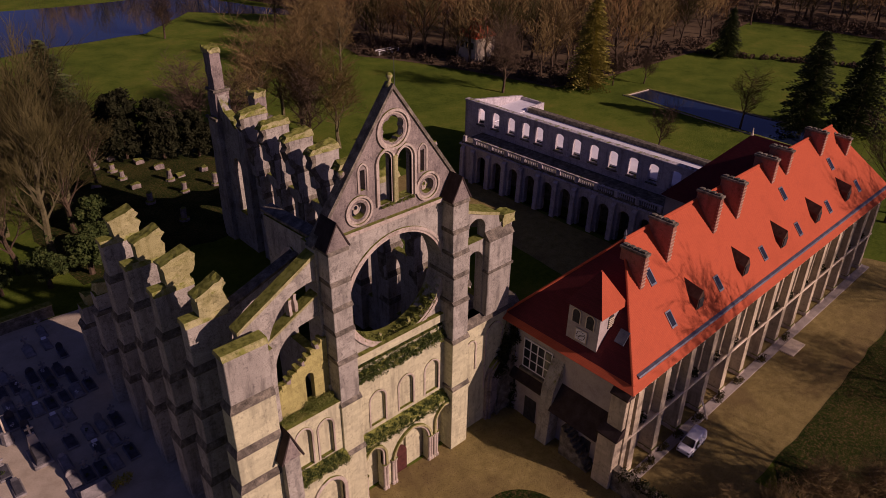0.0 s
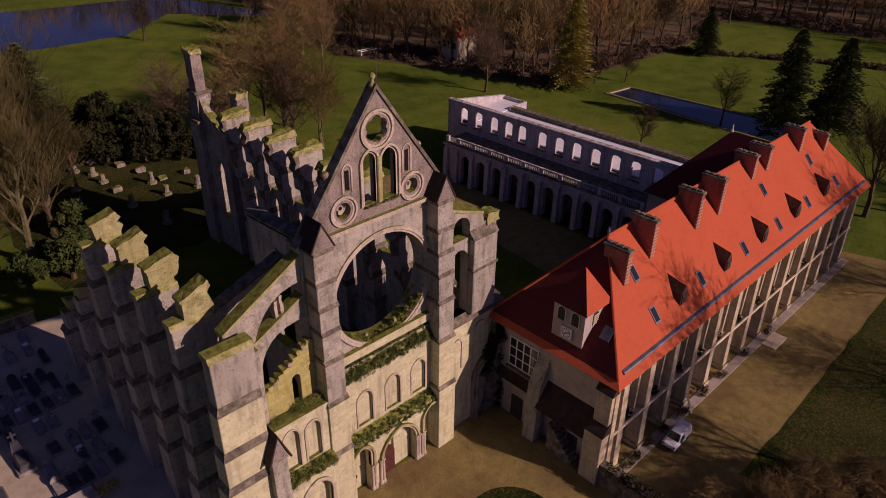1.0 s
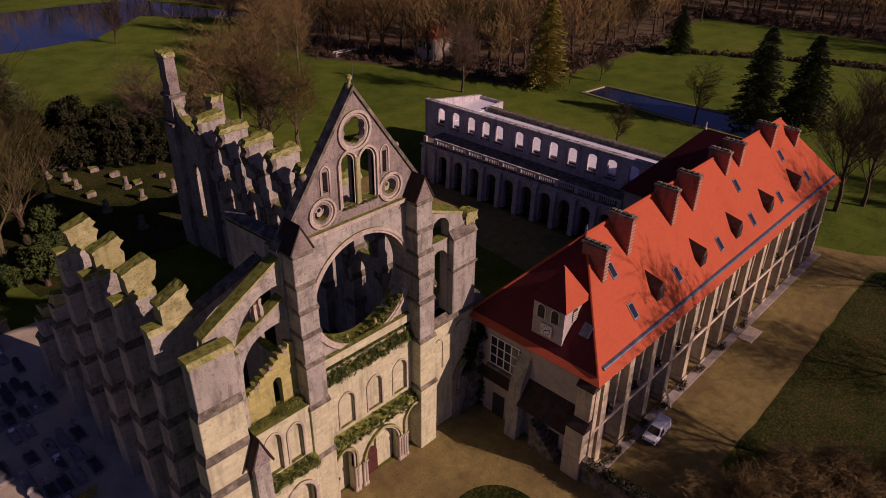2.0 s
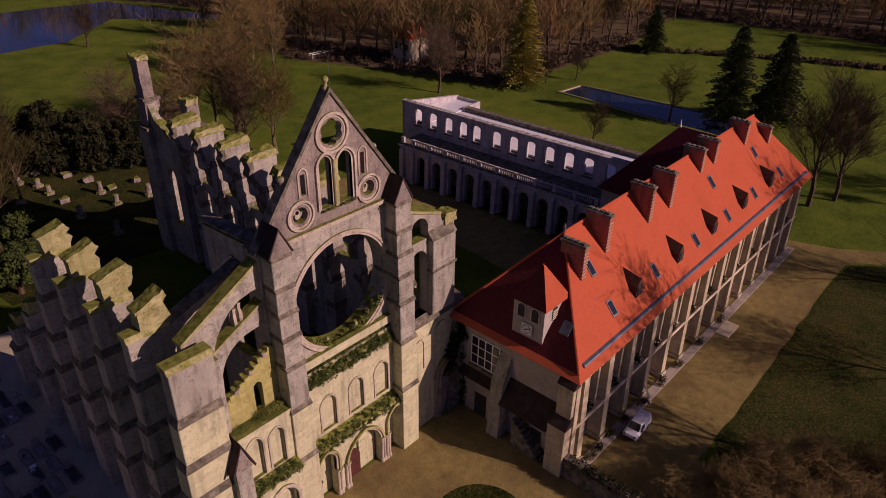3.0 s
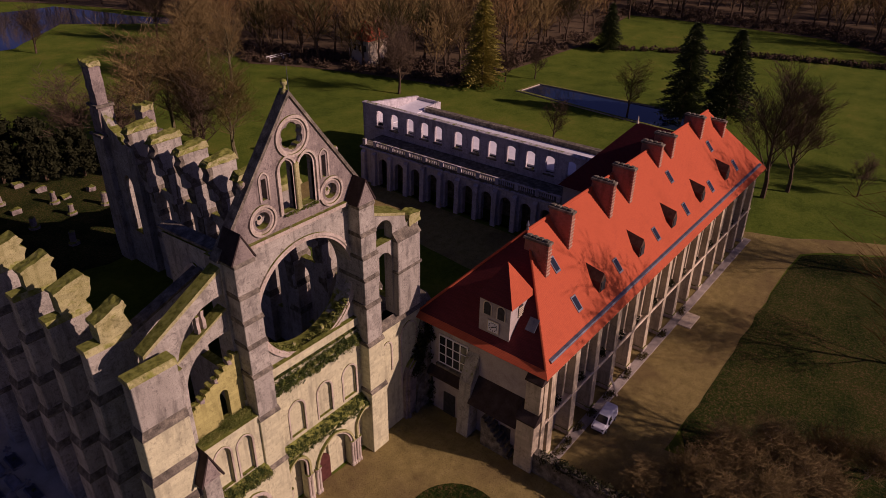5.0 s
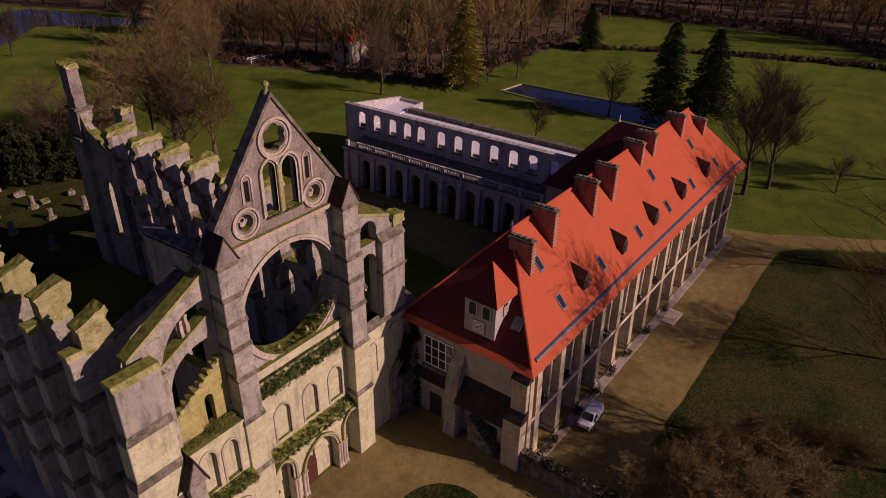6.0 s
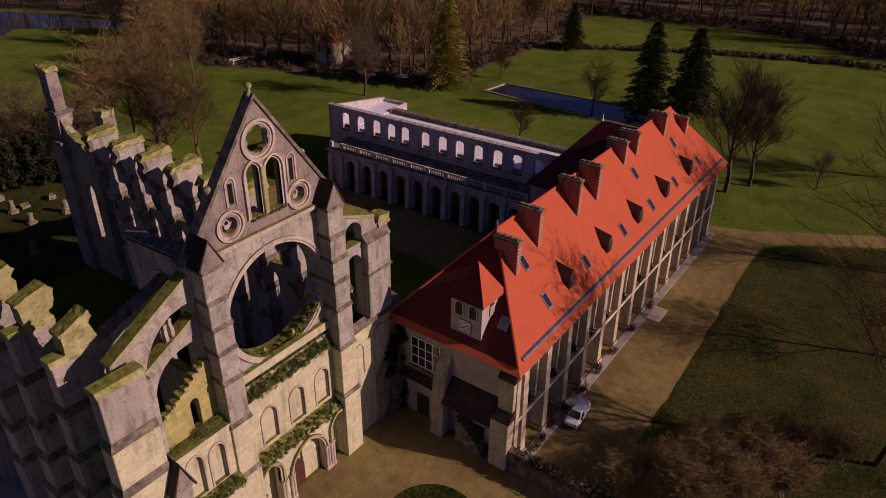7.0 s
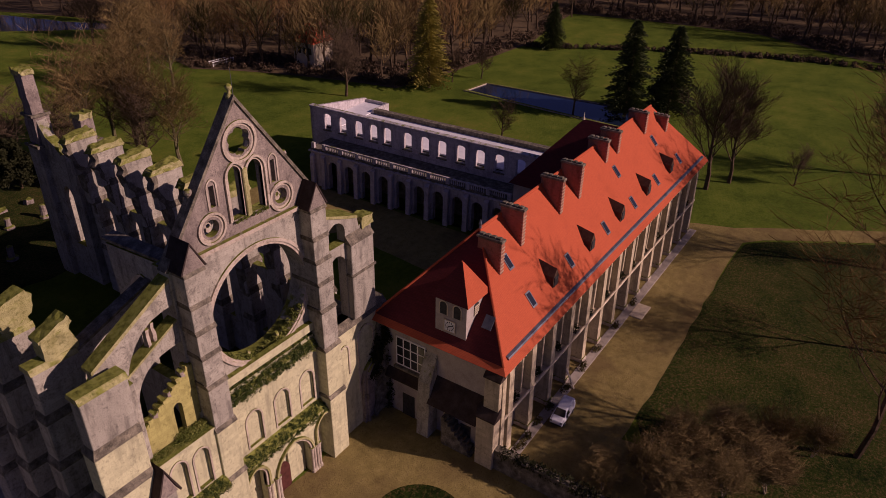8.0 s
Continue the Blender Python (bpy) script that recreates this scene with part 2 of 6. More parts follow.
def part(name, bm, material, parent=None, label="", smooth=False):
    """Link a bmesh as one mesh object in world metres, under a thing at its place."""
    me = bpy.data.meshes.new(name)
    bmesh.ops.recalc_face_normals(bm, faces=bm.faces)
    bm.to_mesh(me)
    bm.free()
    me.materials.append(material)
    if smooth:
        for p in me.polygons:
            p.use_smooth = True
    ob = new(name, me)
    if parent is not None:
        ob.parent = parent
        top, off = parent, Vector((0, 0, 0))
        while top is not None:
            off += top.location
            top = top.parent
        me.transform(Matrix.Translation(-off))
    return tagged(ob, label) if label else ob


def box(bm, x0, x1, y0, y1, z0, z1, bevel=0.0):
    vs = [bm.verts.new((x, y, z)) for z in (z0, z1) for y in (y0, y1) for x in (x0, x1)]
    fs = [bm.faces.new([vs[i] for i in q]) for q in ((0, 2, 3, 1), (4, 5, 7, 6), (0, 1, 5, 4), (2, 6, 7, 3), (0, 4, 6, 2), (1, 3, 7, 5))]
    if bevel:
        es = list({e for f in fs for e in f.edges})
        bmesh.ops.bevel(bm, geom=es, offset=bevel, segments=1, affect="EDGES")
    return bm


def B(x0, x1, y0, y1, z0, z1, bevel=0.03):
    return box(bmesh.new(), x0, x1, y0, y1, z0, z1, bevel)


def slab(bm, outline, d0, d1, axis="y", holes=()):
    """A flat plate of any outline with holes through it. axis y: the outline is (x, z), x: (y, z), z: (x, y)."""
    def place(u, v, d):
        return (u, d, v) if axis == "y" else (d, u, v) if axis == "x" else (u, v, d)
    loops = [list(outline), *[list(h) for h in holes]]
    tris = tessellate_polygon([[Vector((u, v, 0)) for u, v in lp] for lp in loops])
    flat = [p for lp in loops for p in lp]
    rows = [[bm.verts.new(place(u, v, d)) for u, v in flat] for d in (d0, d1)]
    for row in rows:
        for t in tris:
            if len(set(t)) == 3:
                try:
                    bm.faces.new([row[i] for i in t])
                except ValueError:
                    pass
    start = 0
    for lp in loops:
        n = len(lp)
        for i in range(n):
            j = (i + 1) % n
            bm.faces.new([rows[0][start + i], rows[0][start + j], rows[1][start + j], rows[1][start + i]])
        start += n
    return bm


def S(outline, d0, d1, axis="y", holes=()):
    return slab(bmesh.new(), outline, d0, d1, axis, holes)


def rect(u0, u1, v0, v1):
    return [(u0, v0), (u1, v0), (u1, v1), (u0, v1)]


def circle(cu, cv, r, n=32):
    return [(cu + r * math.cos(2 * math.pi * i / n), cv + r * math.sin(2 * math.pi * i / n)) for i in range(n)]


def arch(u0, u1, v0, v1, pointed=0.0, n=7):
    """Outline of an arched opening from sill v0 to crown v1; pointed 0: round, above: more pointed."""
    half, mid = (u1 - u0) / 2, (u0 + u1) / 2
    r = half * (1 + pointed)
    rise = math.sqrt(max(r * r - (r - half) ** 2, 0.01))
    spring = v1 - rise
    right = []
    top = math.acos(max(-1, min(1, (r - half) / r)))
    for i in range(n + 1):
        a = top * i / n
        right.append((u1 - r + r * math.cos(a), spring + r * math.sin(a)))
    left = [(2 * mid - u, v) for u, v in reversed(right[:-1])]
    return [(u0, v0), (u1, v0), *right, *left]


def segment(u0, u1, v0, v1, rise=0.3, n=6):
    """Outline of an opening with a flat segmental head."""
    return [(u0, v0), (u1, v0)] + [(u1 + (u0 - u1) * i / n, v1 - rise + rise * math.sin(math.pi * i / n) ** 0.7) for i in range(n + 1)]


def arch_band(u0, u1, v0, v1, width, pointed=0.0):
    """The ring of an arch as an outline: out along the outside, back along the inside."""
    inner = arch(u0, u1, v0, v1, pointed)[1:]
    outer = arch(u0 - width, u1 + width, v0, v1 + width, pointed)[1:]
    inner_l, outer_l = inner + [(u0, v0)], outer + [(u0 - width, v0)]
    return outer_l + inner_l[::-1]


def lobes(cu, cv, r, count, n=72, start=90):
    """A foiled opening of the given number of lobes."""
    pts = []
    lobe, off = r * 0.44, r * 0.56
    for i in range(n):
        a = 2 * math.pi * i / n
        best = 0.0
        for k in range(count):
            d = a - radians(start) - 2 * math.pi * k / count
            under = lobe * lobe - (off * math.sin(d)) ** 2
            if under > 0 and math.cos(d) > 0:
                best = max(best, off * math.cos(d) + math.sqrt(under))
        best = max(best, r * 0.45)
        pts.append((cu + best * math.cos(a), cv + best * math.sin(a)))
    return pts


def ring(bm, cu, cv, r0, r1, d0, d1, n=40):
    return slab(bm, circle(cu, cv, r1, n), d0, d1, "y", [circle(cu, cv, r0, n)])


def roughen(bm, amount, cuts=3, scale=0.8):
    """Break up a block into worn masonry."""
    bmesh.ops.subdivide_edges(bm, edges=bm.edges, cuts=cuts, use_grid_fill=True)
    for v in bm.verts:
        p = v.co * scale
        v.co += Vector((noise.noise(p), noise.noise(p + Vector((7, 3, 1))), noise.noise(p + Vector((2, 9, 5))))) * amount
    return bm


def tube(bm, p, q, r0, r1, sides=8):
    p, q = Vector(p), Vector(q)
    d = (q - p).normalized()
    u = d.orthogonal().normalized()
    w = d.cross(u)
    rows = [[bm.verts.new(c + (u * math.cos(2 * math.pi * i / sides) + w * math.sin(2 * math.pi * i / sides)) * r) for i in range(sides)] for c, r in ((p, r0), (q, r1))]
    for i in range(sides):
        j = (i + 1) % sides
        bm.faces.new([rows[0][i], rows[0][j], rows[1][j], rows[1][i]])
    bm.faces.new(rows[0][::-1])
    bm.faces.new(rows[1])
    return bm


def lathe(bm, at, profile, n=16):
    x, y, z = at
    rows = [[bm.verts.new((x + r * math.cos(2 * math.pi * i / n), y + r * math.sin(2 * math.pi * i / n), z + h)) for i in range(n)] for r, h in profile]
    for a_, b_ in zip(rows, rows[1:]):
        for i in range(n):
            bm.faces.new([a_[i], a_[(i + 1) % n], b_[(i + 1) % n], b_[i]])
    bm.faces.new(rows[0][::-1])
    bm.faces.new(rows[-1])
    return bm


def hull(points):
    bm = bmesh.new()
    for p in points:
        bm.verts.new(p)
    bmesh.ops.convex_hull(bm, input=bm.verts)
    return bm


def mesh_from(name, verts, faces, material, parent=None, label=""):
    me = bpy.data.meshes.new(name)
    me.from_pydata(verts, [], faces)
    me.materials.append(material)
    ob = new(name, me)
    if parent is not None:
        ob.parent = parent
    return tagged(ob, label) if label else ob


# ---------------------------------------------------------------- ground, roads, water
def sheet(name, outline, z, material, label, category, cuts=0):
    bm = bmesh.new()
    tris = tessellate_polygon([[Vector((u, v, 0)) for u, v in outline]])
    vs = [bm.verts.new((u, v, z)) for u, v in outline]
    for t in tris:
        bm.faces.new([vs[i] for i in t])
    ob = part(name, bm, material)
    if ob.data.polygons and ob.data.polygons[0].normal.z < 0:
        ob.data.flip_normals()
    return tagged(ob, label, category, kind="structure")


def wavy(points, step=2.0, amount=0.35, seed=3):
    """The outline with its edges broken up a little."""
    out = []
    for (x0, y0), (x1, y1) in zip(points, points[1:] + points[:1]):
        n = max(1, int(math.hypot(x1 - x0, y1 - y0) / step))
        for i in range(n):
            x, y = x0 + (x1 - x0) * i / n, y0 + (y1 - y0) * i / n
            out.append((x + amount * noise.noise((x * 0.3, y * 0.3, seed)), y + amount * noise.noise((x * 0.3, y * 0.3, seed + 9))))
    return out


sheet("ground", [(-900, -700), (2500, -700), (2500, 2500), (-900, 2500)], 0.0, GRASS, "green late-winter meadow grass around the abbey", "grass")
sheet("courtyard", wavy([(17, 34.5), (14, 20), (20, 6), (40, 0), (52, 2), (50, 12.8), (60, 12.6), (92, 13.4), (97.2, 13.1), (99.8, 10.9), (104.3, 4.1), (109.1, -4.0), (118, -20), (122.5, -19.5), (113.5, -3.6), (108.2, 4.7), (103.7, 11.8), (101.4, 15.3), (99.5, 20.5), (98, 23), (42, 23), (42, 34.5)]), 0.02, GRAVEL, "ochre gravel courtyard and drive along the abbey", "gravel drive")
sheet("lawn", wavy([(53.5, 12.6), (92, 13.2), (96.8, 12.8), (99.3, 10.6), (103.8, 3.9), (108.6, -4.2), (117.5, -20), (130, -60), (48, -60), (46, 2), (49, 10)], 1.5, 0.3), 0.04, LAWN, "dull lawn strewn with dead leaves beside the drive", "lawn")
sheet("cloister_path", wavy([(42, 40.5), (76, 40.5), (76, 84), (50, 84), (42, 60)]), 0.02, GRAVEL, "shaded gravel walk round the cloister garth", "path")
sheet("cloister_lawn", wavy([(47, 44), (64, 44), (66, 62), (56, 70), (47, 62)], 2, 0.2), 0.04, GRASS, "grass square of the cloister garth", "lawn")
sheet("graveyard", wavy([(-22, 36), (16.6, 36), (16.4, 79), (-22, 80)]), 0.02, CEMETERY, "pale gravel of the walled graveyard", "gravel")
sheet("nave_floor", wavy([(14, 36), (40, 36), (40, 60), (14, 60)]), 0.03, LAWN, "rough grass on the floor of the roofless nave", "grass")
# darker sheet over the meadow; part of its darkness stands for tree shade
sheet("choir_lawn", wavy([(17, 84), (62, 84), (66, 100), (56, 112), (40, 126), (20, 126), (16, 100)], 2.5, 0.8), 0.03, LAWN, "dull grass round the column stumps, darkened partly for tree shade", "lawn")
oval = [(31.25 + 4.0 * math.cos(i * math.pi / 18), 23.0 + 4.05 * math.sin(i * math.pi / 18)) for i in range(36)]
sheet("round_lawn", oval, 0.05, LAWN, "round grass plot in the gravel courtyard", "lawn")
sheet("pond", [(136.2, 85.0), (143.6, 84.3), (146, 46), (133.5, 46)], 0.03, WATER, "long rectangular ornamental canal of dark water", "pond")
sheet("lake", wavy([(20, 206), (52, 210.5), (77, 211.5), (100, 232), (112, 221), (135, 196), (139, 200), (124, 224), (112, 262), (60, 268), (-60, 330), (-120, 240)], 6, 1.5), 0.03, WATER, "blue lake and stream at the edge of the meadow", "lake")
for pts in ([(135.4, 85.8), (143.9, 85.0), (143.9, 84.3), (135.4, 85.1)], [(143.6, 85), (144.3, 85), (146.7, 46), (146.0, 46)], [(135.5, 85), (136.2, 85), (133.5, 46), (132.8, 46)]):
    tagged(part("pond_kerb", S(pts, 0.0, 0.25, "z"), STONE_MOULD), "pale stone kerb along the canal", "kerb", "kerbs of the canal", "structure")
far = bmesh.new()
for i in range(41):
    for j in range(9):
        ang = radians(-30 + 140 * i / 40)
        r = 330 + j * 60
        h = max(0, j / 8) ** 1.3 * (26 + 16 * noise.noise((i * 0.25, j * 0.2, 1)))
        far.verts.new((r * math.cos(ang), r * math.sin(ang), h + 0.05))
far.verts.ensure_lookup_table()
for i in range(40):
    for j in range(8):
        far.faces.new([far.verts[k] for k in (i * 9 + j, i * 9 + j + 1, (i + 1) * 9 + j + 1, (i + 1) * 9 + j)])
tagged(part("far_hillside", far, mottled("woodland_floor", (0.05, 0.038, 0.02), (0.08, 0.06, 0.03), (0.11, 0.085, 0.042), 0.05), smooth=True), "brown wooded rise far behind the park", "hillside", kind="structure")

# ---------------------------------------------------------------- church west front
CX = 28.25
church = thing("church_west_front", "ruined gothic limestone west front with empty rose window", "church facade", (CX, 35, 0))
GAB = 35.3


def moulded_ring(name, cu, cv, radii, front, parent, label=""):
    bm = bmesh.new()
    for n, (r0, r1) in enumerate(radii):
        ring(bm, cu, cv, r0, r1, front + 0.12 * n, front + 0.12 * n + 0.3)
    return part(name, bm, STONE_MOULD, parent, label)


# gable with its openings
gable_out = [(21.5, 24.9), (35.0, 24.9), (CX + 0.25, 34.15), (CX - 0.25, 34.15)]
holes = [lobes(CX, 31.45, 0.98, 6), arch(26.95, 28.0, 26.1, 29.95, 0.3), arch(28.6, 29.85, 26.1, 29.9, 0.3), circle(25.1, 26.3, 0.62, 20),
         rect(25.33, 25.72, 27.7, 29.2), rect(30.68, 31.05, 27.6, 29.3), circle(31.35, 26.35, 0.6, 20)]
part("gable_wall", S(gable_out, GAB, GAB + 0.6, "y", holes), STONE_GABLE, church, "grey weathered gable wall")
moulded_ring("foiled_window_moulding", CX, 31.45, [(1.25, 1.45), (1.08, 1.25), (0.95, 1.1)], GAB - 0.14, church)
moulded_ring("oculus_moulding", 25.1, 26.3, [(0.98, 1.15), (0.8, 0.98), (0.62, 0.8)], GAB - 0.14, church)
moulded_ring("oculus_moulding", 31.35, 26.35, [(0.98, 1.15), (0.8, 0.98), (0.6, 0.8)], GAB - 0.14, church)
for cu in (25.1, 31.35):
    bm = bmesh.new()
    slab(bm, lobes(cu + 0.1, 26.3, 0.5, 3, 40, 30), GAB + 0.5, GAB + 0.58, "y", [circle(cu + 0.1, 26.3, 0.16, 10)])
    part("oculus_tracery", bm, STONE_MOULD, church)
for u0, u1, v1 in ((26.95, 28.0, 29.95), (28.6, 29.85, 29.9)):
    for w, d in ((0.16, 0.04), (0.34, -0.1)):
        part("lancet_moulding", S(arch_band(u0 - (w - 0.16), u1 + (w - 0.16), 26.1, v1 + (w - 0.16), 0.17, 0.3), GAB + d - 0.06, GAB + d + 0.2), STONE_MOULD, church)
part("mullion", B(28.1, 28.5, GAB - 0.2, GAB + 0.1, 26.0, 29.6, 0.06), STONE_MOSSY, church, "lichen-stained stone mullion")
for u0, u1, v1 in ((25.2, 25.85, 29.6), (30.55, 31.2, 29.7)):
    part("slit_hood", S(arch_band(u0, u1, 27.6, v1, 0.12, 0.4), GAB - 0.07, GAB + 0.05), STONE_MOULD, church)
# raked coping of the gable and its finial
for sgn in (-1, 1):
    x0, x1 = CX + sgn * 6.95, CX
    pts = [(x0, 24.7), (x1, 34.25), (x1, 34.6), (x0 + sgn * 0.22, 24.85)]
    part("coping", S(pts, GAB - 0.14, GAB + 0.72), STONE_DARK, church, "dark weathered raking coping")
part("finial", lathe(bmesh.new(), (CX, GAB + 0.3, 34.3), [(0.26, 0), (0.22, 0.22), (0.12, 0.32), (0.11, 0.5), (0.2, 0.6), (0.24, 0.74), (0.18, 0.88), (0.06, 0.95)]), STONE_MOSSY, church, "mossy stone ball finial", True)
for x, z in ((24.1, 28.9), (32.35, 28.95)):
    part("gable_knob", lathe(bmesh.new(), (x, GAB + 0.45, z - 0.6), [(0.12, 0), (0.12, 0.6), (0.24, 0.72), (0.28, 0.88), (0.2, 1.05), (0.05, 1.12)]), STONE_GABLE, church)

# string course under the gable and wall with the rose
RX, RZ, RR = 28.3, 18.75, 4.6
part("gable_string", S([(23.0, 24.75), (33.2, 24.75), (33.2, 25.05), (23.0, 25.05)], GAB - 0.35, GAB), STONE_MOULD, church)
part("rose_wall", S(rect(21.3, 35.2, 13.2, 24.85), 35.2, 36.9, "y", [circle(RX, RZ, RR, 56)]), STONE, church, "ashlar wall round the empty rose opening")
for n, (r0, r1) in enumerate(((RR + 0.2, RR + 0.45), (RR, RR + 0.22))):
    part("rose_moulding", ring(bmesh.new(), RX, RZ, r0, r1, 35.05 + n * 0.08, 35.5, 64), STONE_MOULD, church, "moulded ring of the rose window")
# broken stubs of tracery at the bottom of the rose
for k in range(5):
    aa = radians(232 + 19 * k)
    px, pz = RX + (RR - 0.1) * math.cos(aa), RZ + (RR - 0.1) * math.sin(aa)
    part("tracery_stub", roughen(B(px - 0.1, px + 0.1, 35.65, 35.95, pz - 0.2, pz + 0.2 + 0.2 * (k % 2), 0), 0.14, 3, 3.3), STONE_MOSSY, church)
part("sill_course", S([(23.0, 13.75), (33.2, 13.75), (33.2, 14.5), (23.0, 14.5)], 34.75, 35.3), STONE_PALE, church)
# wall of the blind arcade below the rose
blind = [arch(24.75, 26.25, 7.0, 10.4, 0.12), arch(27.7, 29.2, 7.0, 10.4, 0.12), arch(30.55, 32.05, 7.0, 10.4, 0.12)]
part("arcade_wall", S(rect(23.0, 33.2, 5.5, 12.6), 34.6, 35.0, "y", blind), STONE_PALE, church, "pale wall with three blind arches")
part("arcade_backing", B(21.3, 35.2, 34.85, 36.9, 0, 13.3, 0), STONE_PALE, church)
part("ledge_slope", S([(34.6, 12.5), (35.25, 13.7), (35.25, 12.4)], 23.0, 33.2, "x"), STONE_MOSSY, church)
for b in blind:
    u0, u1 = b[0][0], b[1][0]
    part("blind_arch_moulding", S(arch_band(u0, u1, 7.0, 10.4, 0.14, 0.12), 34.52, 34.7), STONE_MOULD, church)

# portal storey
PF = 33.9
portal_holes = [arch(23.55, 25.25, -0.02, 5.35, 0.35), arch(26.6, 30.3, -0.02, 5.0, 0.25), arch(31.35, 33.1, -0.02, 5.35, 0.35)]
part("portal_wall", S(rect(22.6, 34.0, -0.05, 5.95), PF, 34.6, "y", portal_holes), STONE_PALE, church, "pale lower wall pierced by portals")
part("portal_ledge", S([(PF - 0.1, 5.75), (PF - 0.1, 5.95), (34.65, 6.7), (34.65, 5.75)], 22.9, 33.3, "x"), STONE_MOSSY, church, "mossy sloping ledge over the portals")
for h_, pt in zip(portal_holes, (0.35, 0.25, 0.35)):
    u0, u1, v1 = h_[0][0], h_[1][0], max(v for _, v in h_)
    for w, d in ((0.0, 0.0), (0.2, -0.14)):
        part("portal_archivolt", S(arch_band(u0 - w, u1 + w, 2.9, v1 + w, 0.2, pt), PF + d - 0.12, PF + d + 0.25), STONE_MOSSY if w else STONE_MOULD, church)
    for xx in (u0 - 0.08, u0 - 0.36, u1 + 0.08, u1 + 0.36):
        part("portal_shaft", lathe(bmesh.new(), (xx, PF - 0.1, 0), [(0.2, 0), (0.2, 0.25), (0.13, 0.35), (0.13, 2.6), (0.2, 2.75), (0.22, 2.95)], 10), STONE_MOULD, church)
door = part("portal_door", S(arch(26.75, 28.3, 0.02, 3.1, 0.2), 34.45, 34.6), DOOR_RED, church, "red-brown wooden leaf in the portal")
part("portal_recess", B(28.35, 30.2, 34.62, 34.8, 0.02, 4.3, 0.02), STONE_PALE, church)


def stepped_buttress(name, x0, x1, parent, back=36.6):
    """Buttress with weathered set-offs and a gabled top."""
    stages = [(0, 7.2, 33.35, 0.16), (7.2, 12.2, 33.5, 0.1), (12.2, 16.0, 33.62, 0.04), (16.0, 18.5, 33.72, 0.0), (18.5, 20.5, 33.8, 0.0), (20.5, 22.5, 33.88, 0), (22.5, 24.9, 33.95, 0)]
    ob = None
    for n, (z0, z1, y, w) in enumerate(stages):
        bm = B(x0 - w, x1 + w, y, back - n * 0.02, z0, z1 - 0.16, 0.03)
        st = part("buttress_stage", bm, STONE if n > 1 else STONE_PALE, parent)
        nxt = stages[n + 1][2] if n + 1 < len(stages) else y
        part("set_off", hull([(xx, yy, zz) for xx in (x0 - w - 0.04, x1 + w + 0.04) for yy, zz in ((y - 0.08, z1 - 0.3), (back, z1 - 0.3), (nxt + 0.02, z1 + 0.04), (back, z1 + 0.04), (y - 0.08, z1 - 0.2))]), STONE_DARK, parent)
    mid = (x0 + x1) / 2
    part("buttress_gablet", S([(x0, 24.7), (x1, 24.7), (x1, 25.0), (mid, 26.7), (x0, 25.0)], 33.95, 35.6), STONE_GABLE, parent)
    for sgn, xe in ((-1, x0), (1, x1)):
        part("gablet_roof", S([(xe + sgn * 0.12, 24.85), (mid, 26.72), (mid, 26.9), (xe + sgn * 0.2, 24.95)], 33.9, 35.7), DARKROOF, parent, "dark slab roof")


stepped_buttress("buttress", 21.5, 23.1, church)
stepped_buttress("buttress", 32.8, 34.45, church)

# ---------------------------------------------------------------- north aisle end
aisle_n = thing("north_aisle_front", "roofless aisle front with blind arches and flying buttress", "church aisle", (17, 34.5, 0))
ar = [arch(17.5, 18.75, 7.9, 11.7, 0.15), arch(19.35, 20.6, 7.9, 11.5, 0.15)]
part("aisle_wall", S(rect(15.9, 21.5, 0, 12.4), 33.7, 34.1, "y", ar), STONE_PALE, aisle_n)
part("aisle_backing", B(15.9, 21.5, 34.0, 35.5, 0, 12.35, 0), STONE_PALE, aisle_n)
for b in ar:
    part("blind_arch_moulding", S(arch_band(b[0][0], b[1][0], 7.9, max(v for _, v in b), 0.14, 0.15), 33.62, 33.8), STONE_MOULD, aisle_n)
part("aisle_ledge", S([(33.0, 6.9), (33.0, 7.15), (33.75, 7.8), (33.75, 6.9)], 17.0, 21.5, "x"), STONE_MOSSY, aisle_n)
part("aisle_portal_wall", S(rect(17.0, 21.5, -0.05, 7.0), 33.1, 33.72, "y", [arch(18.3, 20.8, 0, 6.0, 0.2)]), STONE_PALE, aisle_n)
part("aisle_archivolt", S(arch_band(18.3, 20.8, 2.5, 6.0, 0.3, 0.2), 32.95, 33.3), STONE_MOULD, aisle_n)
part("stair_wall", S([(16.5, 12.3), (21.45, 12.3), (21.45, 17.6), (20.6, 17.1), (19.5, 16.3), (18.4, 15.6), (17.4, 14.9), (16.5, 14.2)], 34.95, 35.45, "y", [arch(19.45, 20.15, 12.6, 15.2, 0.2)]), STONE_OCHRE, aisle_n, "mossy stepped wall with a small doorway")
for k in range(11):
    x, z = 16.7 + 0.42 * k, 14.2 + 0.31 * k
    part("broken_coping_stone", roughen(B(x, x + 0.3, 34.9, 35.5, z, z + 0.38, 0), 0.12, 2, 3), STONE_OCHRE if k % 3 else STONE_GABLE, aisle_n)
